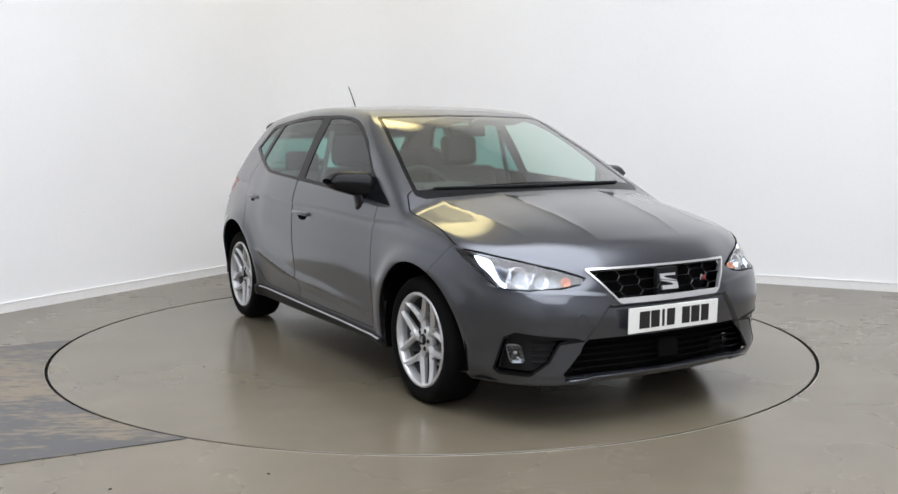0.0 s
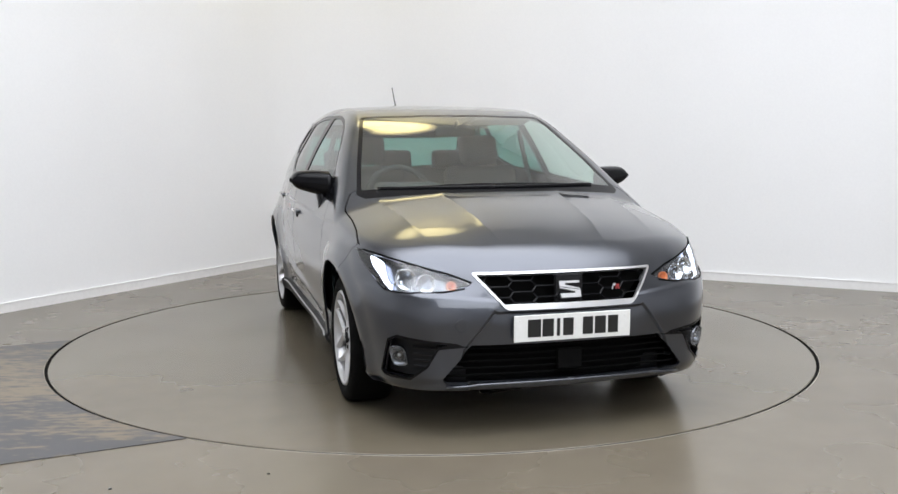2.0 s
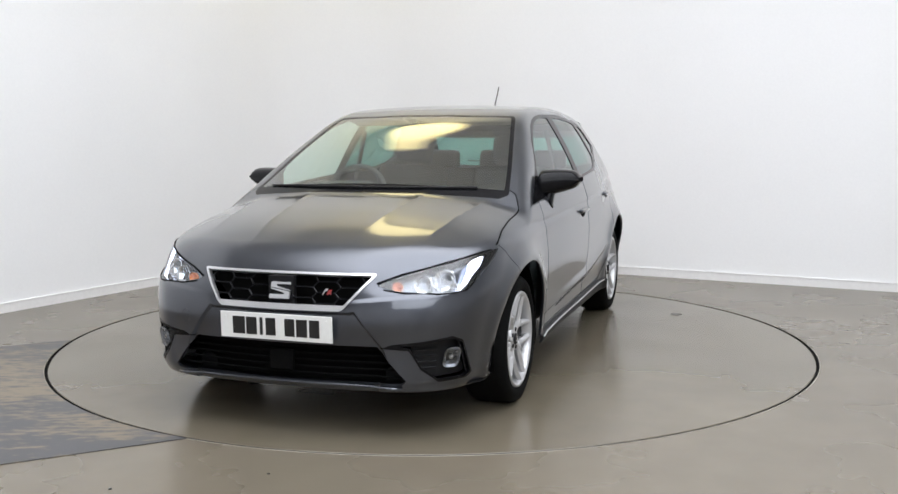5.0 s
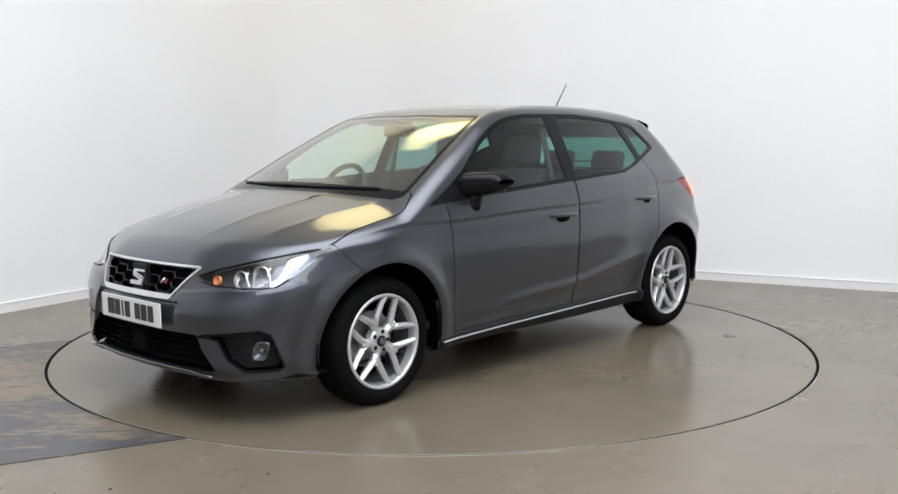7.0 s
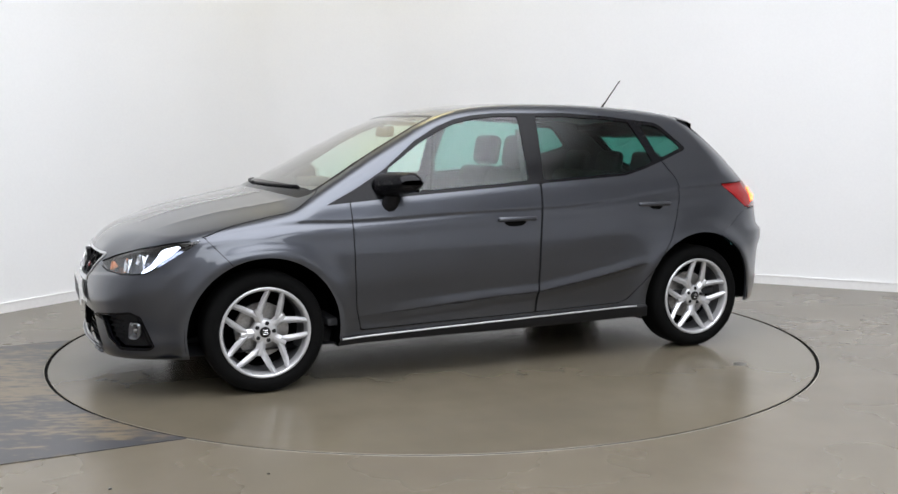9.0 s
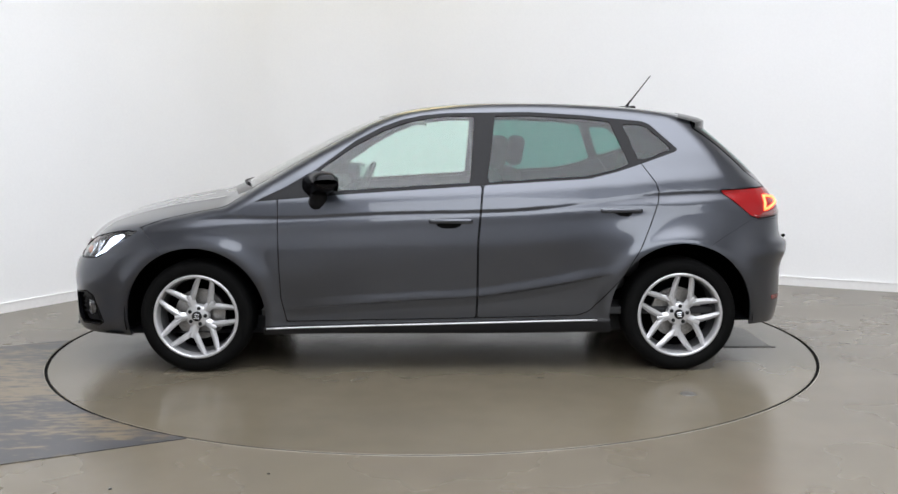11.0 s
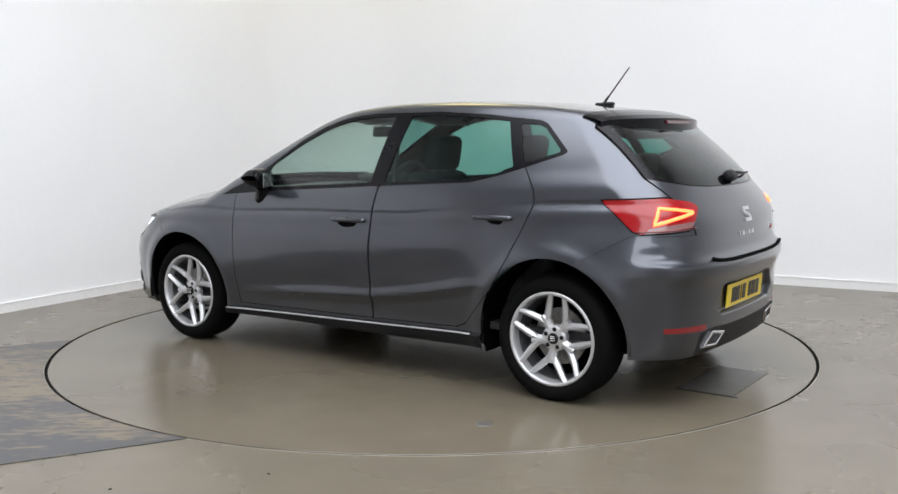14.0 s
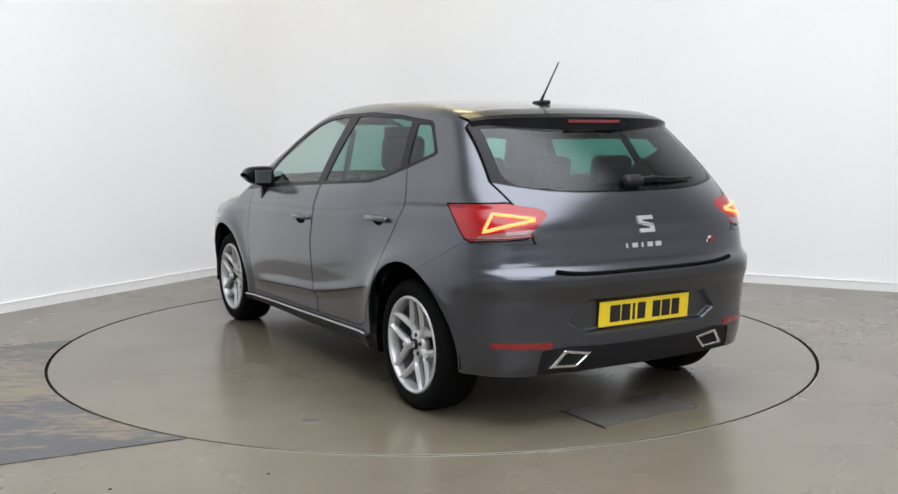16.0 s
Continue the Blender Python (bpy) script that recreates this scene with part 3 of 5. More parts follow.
# ---- outlines, in (y, z) on the flanks, (x, z) on the ends, (x, y) from above, and unrolled (w, z) round the corners ----
GLASSHOUSE = [(-.965, .908), (-.80, .985), (-.64, 1.076), (-.44, 1.222), (-.30, 1.296), (-.19, 1.336), (-.08, 1.358), (.055, 1.370), (.49, 1.374),
              (.80, 1.354), (.94, 1.338), (1.10, 1.322), (1.14, 1.306), (1.285, 1.172), (1.27, 1.158), (1.07, 1.092), (.95, 1.055), (.80, 1.020), (.19, .986), (-.5, .944)]
PANE_FRONT = [(-.665, .957), (-.61, 1.083), (-.43, 1.203), (-.29, 1.276), (-.18, 1.317), (-.07, 1.340), (.05, 1.353), (.200, 1.354), (.172, 1.006)]
PANE_REAR = [(.312, 1.354), (.49, 1.354), (.78, 1.338), (.925, 1.322), (1.015, 1.098), (.94, 1.068), (.79, 1.036), (.262, 1.006)]
PANE_QUARTER = [(.995, 1.308), (1.09, 1.303), (1.13, 1.288), (1.25, 1.174), (1.10, 1.122), (1.065, 1.122)]
DOOR_FRONT = [(-.842, .960), (-.838, .90), (-.832, .577), (-.826, .40), (-.800, .275), (.20, .288), (.205, .40), (.208, .68), (.236, .99)]
DOOR_REAR = [(.242, .99), (.214, .68), (.211, .40), (.206, .288), (.74, .30), (.80, .325), (.968, .507), (1.06, .66), (1.118, .79), (1.160, .90), (1.166, .95),
             (1.15, 1.00), (1.075, 1.105), (.9, 1.07), (.6, 1.03)]
LAMP_FRONT = [(.455, .634), (.50, .652), (.75, .702), (1.0, .738), (1.31, .768), (1.22, .715), (1.06, .640), (.97, .608), (.78, .602), (.58, .609)]
LAMP_REAR = [(1.225, .957), (1.0, .964), (.83, .968), (.66, .950), (.60, .935), (.585, .915), (.685, .822), (.85, .813), (1.03, .806), (1.075, .82)]
LAMP_REAR_CLEAR = [(.64, .862), (.70, .81), (1.02, .80), (.975, .834), (.80, .852)]
LAMP_LIT = [(1.16, .744), (1.06, .728), (1.03, .716), (1.02, .69), (.985, .652), (.93, .625), (.93, .617), (.99, .634), (1.05, .672), (1.11, .70)]
GRILLE = [(-.1, .684), (.405, .684), (.400, .672), (.292, .545), (.275, .535), (-.1, .533)]
INTAKE = [(-.1, .392), (.425, .392), (.545, .252), (.53, .236), (-.1, .232)]
FOG = [(.455, .388), (.51, .404), (.86, .430), (.935, .408), (1.01, .262), (.97, .243), (.77, .243), (.66, .300), (.60, .378)]
SCREEN = [(-.1, -1.4), (.45, -1.4), (.705, -1.02), (.66, -.80), (.545, -.30), (.525, -.265), (.30, -.315), (0, -.335), (-.1, -.335)]
BONNET = [(-.1, -2.3), (.36, -2.3), (.47, -2.02), (.63, -1.90), (.75, -1.76), (.800, -1.60), (.798, -1.53), (.782, -1.42), (.772, -1.25), (.778, -1.10), (.735, -1.00), (.70, -.98), (-.1, -.98)]
TAILGATE = [(-.1, .668), (.470, .668), (.515, .715), (.575, .815), (.60, .93), (.650, 1.05), (.60, 1.284), (.58, 1.33), (-.1, 1.33)]
REAR_GLASS = [(-.1, 1.006), (.30, 1.010), (.43, 1.020), (.555, 1.036), (.590, 1.060), (.598, 1.080), (.560, 1.282), (-.1, 1.290)]
REAR_BORDER = [(-.1, .998), (.30, 1.002), (.44, 1.012), (.57, 1.032), (.70, 1.06), (.70, 1.35), (-.1, 1.35)]
DIFFUSER = [(-.1, .350), (.25, .352), (.42, .362), (.545, .350), (.56, .20), (-.1, .20)]
REFLECTOR = [(.895, .390), (.54, .386), (.55, .358), (.885, .366)]


def w_front(x, y):
    return x + y + 2.05


def w_rear(x, y):
    return x - y + 1.95


def cut_skin():
    s = Skin()
    under = curve((-2.2, .205), (-1.8, .195), (-1.62, .19), (-.95, .205), (.95, .218), (1.55, .25), (1.7, .245), (2.1, .235))
    s.cut(lambda x, y, z: z - under(y), "gone")
    s.cut(lambda x, y, z: np.hypot(y + 1.282, z - .30) - .372, "gone", gate=lambda x, y, z: x > .45)
    s.cut(lambda x, y, z: np.hypot(y - 1.282, (z - .30) * .98) - .378, "gone", gate=lambda x, y, z: x > .45)
    # edge loops along the pressed creases
    first = len(s.points)
    for d in (-.03, -.014, 0, .014):
        s.cut(lambda x, y, z: z - shoulder(y) - d, "body", gate=lambda x, y, z: (x > .5) & (y > -1.6) & (y < 1.9) & (np.abs(z - shoulder(y)) < .12))
    for d in (-.05, -.02, 0, .03):
        s.cut(lambda x, y, z: z - door_crease(y) - d, "body", gate=lambda x, y, z: (x > .6) & (np.abs(y) < 1.05) & (np.abs(z - door_crease(y)) < .12))
    for d in (-.006, .007):
        s.cut(lambda x, y, z: z - (.262 + .022 * y) - d, "body", gate=lambda x, y, z: (x > .6) & (np.abs(y) < 1.05) & (z < .4))
    s.settle(first)
    first = len(s.points)
    for d in (.003, -.002, -.007, -.013):
        s.cut(lambda x, y, z: poly_field(x, z, NOSE_PANEL) - d, "body", gate=lambda x, y, z: (y < -1.8) & (x < .6) & (z < .62))
    for d in (.572, .579, .587, .594):
        s.cut(lambda x, y, z: z - .10 * (x - .4) - d, "body", gate=lambda x, y, z: (y < -1.7) & (x > .22) & (z > .5) & (z < .7))
    for d in (.002, -.004, -.012, -.019):
        s.cut(lambda x, y, z: poly_field(x, z, PLATE_BAY) - d, "body", gate=lambda x, y, z: (y > 1.7) & (x < .6) & (z < .65))
    for d in (.630, .672, .700):
        s.cut(lambda x, y, z: z - d, "body", gate=lambda x, y, z: (y > 1.6) & (x < .75) & (z > .58) & (z < .75))
    s.settle(first, 1, .03)
    # windscreen
    glass_above = lambda x, y: bonnet_line(y - .10 * x ** 2) - .075 * x ** 2 + .006 - (screen_line(y - .34 * x ** 2) - .075 * x ** 2 * ramp(y, -.9, .2))
    screen = lambda x, y, z: np.maximum(poly_field(x, y, SCREEN), glass_above(x, y))
    up = lambda x, y, z: (y < -.1) & (y > -1.5) & (z > .86)
    s.cut(screen, "screen_edge", gate=up)
    s.cut(lambda x, y, z: np.maximum(poly_field(x, y, SCREEN) + .022, glass_above(x, y) + .028), "windscreen", ("screen_edge",))
    # flank glass
    flank = lambda x, y, z: (x > .5) & (z > .85) & (y > -1.1) & (y < 1.4)
    s.cut(lambda x, y, z: poly_field(y, z, GLASSHOUSE), "pillar_trim", gate=flank)
    for poly, name in ((PANE_FRONT, "front_window"), (PANE_REAR, "rear_window"), (PANE_QUARTER, "quarter_window")):
        s.cut(lambda x, y, z: poly_field(y, z, poly), name, ("pillar_trim",))
    # lamps and openings in the ends
    nose = lambda x, y, z: y < -1.35
    tail = lambda x, y, z: y > 1.3
    s.panel(lambda x, y, z: poly_field(w_front(x, y), z, LAMP_FRONT), "headlamp", gate=nose, gap=.0052)
    s.panel(lambda x, y, z: poly_field(w_rear(x, y), z, LAMP_REAR), "tail_lamp", gate=tail)
    s.cut(lambda x, y, z: poly_field(w_rear(x, y), z, LAMP_REAR_CLEAR), "clear_lens", ("tail_lamp",), tail)
    s.cut(lambda x, y, z: poly_field(w_front(x, y), z, LAMP_LIT), "lit_lens", ("headlamp",), nose)
    s.cut(lambda x, y, z: poly_field(x, z, GRILLE), "grille_frame", gate=nose)
    s.cut(lambda x, y, z: np.maximum(poly_field(x, z, GRILLE) + .009, .558 - z), "gone", ("grille_frame",))
    s.cut(lambda x, y, z: poly_field(x, z, INTAKE), "gone", gate=nose)
    s.cut(lambda x, y, z: poly_field(w_front(x, y), z, FOG), "fog_surround", gate=nose)
    s.cut(lambda x, y, z: poly_field(w_front(x, y), z, FOG) + .010, "fog_bay", ("fog_surround",))
    s.panel(lambda x, y, z: np.maximum(poly_field(x, y, BONNET), .690 - z), "bonnet", gate=lambda x, y, z: (y < -.93) & (z > .6))
    s.panel(lambda x, y, z: np.maximum(y + 1.545 - (.76 - z) * .9, z - .775), "front_bumper", gate=lambda x, y, z: y < -1.3, gap=.0018)
    s.panel(lambda x, y, z: np.maximum(poly_field(x, z, TAILGATE), 1.38 - y), "tailgate", gate=lambda x, y, z: y > 1.3, gap=.0048)
    s.cut(lambda x, y, z: poly_field(x, z, REAR_BORDER), "rear_border", ("tailgate",), tail)
    s.cut(lambda x, y, z: poly_field(x, z, REAR_GLASS), "rear_glass", ("rear_border",), tail)
    s.cut(lambda x, y, z: poly_field(w_rear(x, y), z, REFLECTOR), "rear_reflector", gate=tail)
    s.cut(lambda x, y, z: poly_field(x, z, DIFFUSER), "diffuser", gate=tail)
    s.panel(lambda x, y, z: np.maximum(1.42 - y, z - np.minimum(.715 + (y - 1.5) * .55, .80)), "rear_bumper", gate=lambda x, y, z: y > 1.35, gap=.0008)
    s.panel(lambda x, y, z: poly_field(y, z, DOOR_FRONT), "front_door", gate=lambda x, y, z: (x > .5) & (z > .2), gap=.0026)
    s.panel(lambda x, y, z: poly_field(y, z, DOOR_REAR), "rear_door", ("body",), gate=lambda x, y, z: (x > .5) & (z > .2), gap=.0026)
    s.cut(lambda x, y, z: np.maximum(np.abs(y) - 1.0, z - (.270 + .022 * y)), "sill", gate=lambda x, y, z: x > .5)
    s.cut(lambda x, y, z: np.maximum(y + .842, z - .97), "front_wing", gate=lambda x, y, z: (x > .45) & (y < -.7))
    return s


# ---- wheel ----
def build_wheel(parent, x, y, side, spin):
    """A wheel whose outer face looks along +x before it is turned."""
    hub = pose(x, y, .300, 0, 0, 0 if side > 0 else 180)
    tyre_profile = [(.210, -.035), (.222, -.012), (.240, 0), (.262, .002), (.284, -.006), (.2955, -.022), (.2995, -.040), (.300, -.075), (.300, -.165), (.2985, -.180), (.290, -.2),
                    (.26, -.215), (.22, -.205)]
    wheel = part("wheel", lathe_bm(tyre_profile, 96), RUBBER, parent, "black tyre on a silver alloy wheel", True, hub)
    rim_profile = [(.2265, -.016), (.2235, -.004), (.2165, -.002), (.209, -.006), (.206, -.020), (.200, -.045), (.196, -.12), (.205, -.20), (.224, -.205)]
    part("rim", lathe_bm(rim_profile, 96), SILVER, wheel, "silver rim", True)
    part("barrel", lathe_bm([(.199, -.05), (.193, -.10), (.193, -.20)], 64), ALLOY_DARK, wheel, "", True)
    part("brake_disc", lathe_bm([(.03, -.105), (.135, -.105), (.135, -.128), (.03, -.128)], 48), STEEL, wheel, "steel brake disc")
    # near-black disc stands for the shade behind the spokes
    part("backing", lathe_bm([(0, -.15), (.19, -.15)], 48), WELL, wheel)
    # five spokes that fork into two
    for k in range(5):
        bm = bmesh.new()
        a = 2 * math.pi * k / 5 + radians(spin)
        turn = Matrix.Rotation(a, 4, "X")

        def bar(stations):
            rings = []
            for cy, cz, w, top, deep in stations:
                # a ridge with a flat crown: chamfered section across the bar
                prof = [(-w, top - .013), (-w * .22, top), (w * .22, top), (w, top - .013), (w * .8, deep), (-w * .8, deep)]
                rings.append([bm.verts.new(turn @ Vector((h, cy + u * ex[0], cz + u * ex[1]))) for u, h in prof])
            for p, q in zip(rings, rings[1:]):
                for i in range(6):
                    bm.faces.new((p[i], p[(i + 1) % 6], q[(i + 1) % 6], q[i]))
            bm.faces.new(rings[0])
            bm.faces.new(rings[-1][::-1])
        ex = (1, 0)
        bar([(0, .030, .024, -.032, -.07), (0, .066, .022, -.029, -.065), (0, .098, .026, -.025, -.06), (0, .118, .020, -.024, -.055)])
        for s in (-1, 1):
            ex = (.83, -.55 * s)
            bar([(s * .010, .086, .008, -.027, -.06), (s * .024, .113, .0165, -.022, -.055), (s * .060, .155, .0155, -.015, -.045), (s * .0955, .1905, .0125, -.005, -.03)])
        part("spoke", bm, SILVER, wheel)
    part("hub_cap", lathe_bm([(0, -.019), (.022, -.020), (.026, -.023), (.027, -.05)], 40), BLACK, wheel, "black hub cap", True)
    part("hub", lathe_bm([(.024, -.030), (.052, -.031), (.062, -.038), (.064, -.07)], 40), SILVER, wheel, "", True)
    bm = bmesh.new()
    for dz in (-.010, 0, .010):
        box(.003, .026, .005, pose(-.0185, 0, dz), .001, 1, bm)
    part("emblem", bm, CHROME, wheel)
    for k in range(5):
        a = 2 * math.pi * (k + .5) / 5 + radians(spin)
        bm = lathe_bm([(0, -.026), (.007, -.026), (.0105, -.029), (.011, -.055)], 12)
        bmesh.ops.translate(bm, verts=bm.verts, vec=(0, -.044 * math.sin(a), .044 * math.cos(a)))
        part("wheel_bolt", bm, BLACK, wheel, "", True)
    return wheel


def build_plate(parent, at, material, label):
    plate = part("number_plate", box(.52, .006, .111, None, .0025, 2), material, parent, label, at=at)
    bars = ((-.172, .058), (-.112, .050), (-.066, .014), (-.022, .046), (.066, .046), (.122, .050), (.180, .046))
    for x, w in bars:
        part("bar", box(w, .002, .074, pose(x, -.004, 0), .0006, 1), INK, plate)
    for x in (-.235, .235):
        bm = lathe_bm([(0, .002), (.004, .001), (.005, -.002)], 12, "Z")
        bmesh.ops.transform(bm, matrix=pose(x, -.004, .035, 90), verts=bm.verts)
        part("screw_cap", bm, material, plate)
    return plate


def emblem(parent, at, s):
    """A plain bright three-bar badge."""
    bm = bmesh.new()
    prism([(-.5, .44), (.5, .44), (.5, .24), (-.22, .24), (-.22, .16), (.5, -.02), (.5, -.06), (-.5, .10)], .010, bm=bm)
    prism([(.5, -.44), (-.5, -.44), (-.5, -.24), (.22, -.24), (.22, -.16), (-.5, .02), (-.5, .06), (.5, -.10)], .010, bm=bm)
    bmesh.ops.scale(bm, vec=(s, 1, s), verts=bm.verts)
    return part("emblem", bm, SILVER, parent, "bright silver badge", at=at)


def small_badge(parent, at, s):
    b = part("trim_badge", prism([(-.5, -.3), (-.2, .3), (.1, .3), (0, .05), (-.25, 0), (-.35, -.3)], .004, at and None), CHROME, parent, at=at @ Matrix.Diagonal((s, 1, s, 1)))
    part("trim_badge", prism([(-.05, -.3), (.12, .2), (.5, .2), (.4, -.05), (.45, -.3), (.3, -.3), (.22, -.05), (.12, -.3)], .004), RED_INK, parent, at=at @ Matrix.Diagonal((s, 1, s, 1)))
    return b


def skin_at(x, z, front=True):
    """A point of the front or rear face, and how it leans."""
    f = front_face if front else rear_face
    y = float(f(np.array(x), np.array(z)))
    dz = float(f(np.array(x), np.array(z + .01)) - f(np.array(x), np.array(z - .01))) / .02
    return y, math.degrees(math.atan(dz))


def grid_mesh(fn, nu, nv, closed_u=False):
    """Faces of a grid of points fn(u, v), u and v from 0 to 1."""
    v = [fn(i / nu, j / nv) for i in range(nu + 1) for j in range(nv + 1)]
    f = [(i * (nv + 1) + j, (i + 1) * (nv + 1) + j, (i + 1) * (nv + 1) + j + 1, i * (nv + 1) + j + 1) for i in range(nu) for j in range(nv)]
    return v, f


def rounded_block(w, d, h, r, m=None, puff=0.0):
    """A soft cushion shape."""
    bm = bmesh.new()
    bmesh.ops.create_cube(bm, size=1, matrix=Matrix.Diagonal((w, d, h, 1)))
    bmesh.ops.bevel(bm, geom=bm.edges[:], offset=r, segments=4, affect="EDGES", profile=.5)
    if m is not None:
        bmesh.ops.transform(bm, matrix=m, verts=bm.verts)
    return bm


def build_seat(car, x, y):
    seat = part("front_seat", rounded_block(.50, .50, .16, .05, pose(x, y, .43, 6)), CLOTH, car, "dark cloth front seat", True)
    part("backrest", rounded_block(.48, .14, .62, .055, pose(x, y + .33, .75, -14)), CLOTH, seat, "", True)
    part("headrest", rounded_block(.25, .10, .19, .042, pose(x, y + .435, 1.155, -10)), CLOTH, seat, "", True)
    bm = bmesh.new()
    for s in (-.06, .06):
        tube([(x + s, y + .39, 1.0), (x + s, y + .43, 1.12)], .006, bm=bm)
    part("headrest_post", bm, STEEL, seat)


def build_car():
    s = cut_skin()
    car = new("car")
    both, left, right = (1, -1), (1,), (-1,)

    def panel(name, key, material, sides=both, parent=car, label="", inset=0.0, lip=.012, shape=None):
        v, f = s.take(*([key] if isinstance(key, str) else key))
        return part(name, skin_mesh(name, v, f, material, sides, inset, lip, shape), None, parent, label)

    body = panel("body_shell", "body", PAINT, label="grey metallic painted body shell and roof")
    panel("seam", "seam", SEAM, label="dark panel joints", inset=.005, lip=0)
    panel("bonnet", "bonnet", PAINT, label="grey creased bonnet")
    bumper_f = panel("front_bumper", "front_bumper", PAINT, label="grey front bumper")
    bumper_r = panel("rear_bumper", "rear_bumper", PAINT, label="grey rear bumper")
    tailgate = panel("tailgate", "tailgate", PAINT, label="grey tailgate")
    screen = panel("windscreen", "windscreen", SCREEN_GLASS, label="clear windscreen", lip=0, inset=.001)
    panel("border", "screen_edge", GLOSS_BLACK, parent=screen, label="black windscreen border", lip=.004)
    rear_glass = panel("rear_windscreen", "rear_glass", TINTED, label="tinted rear screen", lip=0, inset=.002)
    panel("border", "rear_border", GLOSS_BLACK, parent=rear_glass, label="gloss black screen border", inset=.001, lip=.006)
    panel("grille_frame", "grille_frame", SATIN, parent=bumper_f, label="satin chrome grille frame", inset=-.005, lip=.02)
    panel("diffuser", "diffuser", BLACK, parent=bumper_r, label="black lower rear valance", inset=.004, lip=.02)

    for sd in (1, -1):
        one = (sd,)
        panel("front_wing", "front_wing", PAINT, one, label="grey front wing")
        # black stands for shade on the sill's downturned face
        sill = panel("sill", "sill", BLACK, one, label="sill coloured black for the shade under its edge")
        pts = []
        for y in np.linspace(-.905, .84, 36):
            z = .257 + .022 * y
            pts.append((sd * (float(half_width(np.array(y), np.array(z))) - .001), y, z + .003))
        # silver tube stands for the highlight along the sill edge
        part("sill_highlight", tube(pts, .0048, 8), SILVER, sill, "thin silver line standing for the sill highlight", True)
        door_f = panel("front_door", "front_door", PAINT, one, label="grey front door")
        door_r = panel("rear_door", "rear_door", PAINT, one, label="grey rear door")
        panel("pillar_trim", "pillar_trim", GLOSS_BLACK, one, label="gloss black window surround", lip=.008, inset=.002)
        panel("window", "front_window", GLASS, one, door_f, "clear side window", .006, 0)
        panel("window", "rear_window", TINTED, one, door_r, "dark tinted side window", .006, 0)
        panel("quarter_window", "quarter_window", TINTED, one, label="small tinted quarter window", inset=.006, lip=0)
        panel("rear_reflector", "rear_reflector", REFLECTOR_RED, one, bumper_r, "red reflector strip", -.002, .01)
        build_lamp(car, panel, one, sd)
        build_tail_lamp(car, panel, one, sd)
        build_fog(bumper_f, panel, one, sd)
        build_handles(door_f, door_r, sd)
        build_mirror(door_f, sd)
        build_wheel(car, sd * .838, -1.282, sd, 21 if sd > 0 else 15)
        build_wheel(car, sd * .842, 1.282, sd, 29 if sd > 0 else 10)
        # wheel wells, their shade put into a near-black colour
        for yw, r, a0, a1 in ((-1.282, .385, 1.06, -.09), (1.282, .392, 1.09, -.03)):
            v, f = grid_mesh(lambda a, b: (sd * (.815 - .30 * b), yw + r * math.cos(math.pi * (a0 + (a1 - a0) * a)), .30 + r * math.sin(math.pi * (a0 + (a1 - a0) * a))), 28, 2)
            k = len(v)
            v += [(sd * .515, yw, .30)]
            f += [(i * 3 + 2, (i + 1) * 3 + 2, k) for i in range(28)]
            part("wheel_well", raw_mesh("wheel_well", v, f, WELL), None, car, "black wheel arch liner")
    build_front(car, bumper_f)
    build_rear(car, tailgate, bumper_r, rear_glass)
    build_cabin(car)
    tagged(car, "grey metallic five-door hatchback standing on the turntable", "car")
    return car


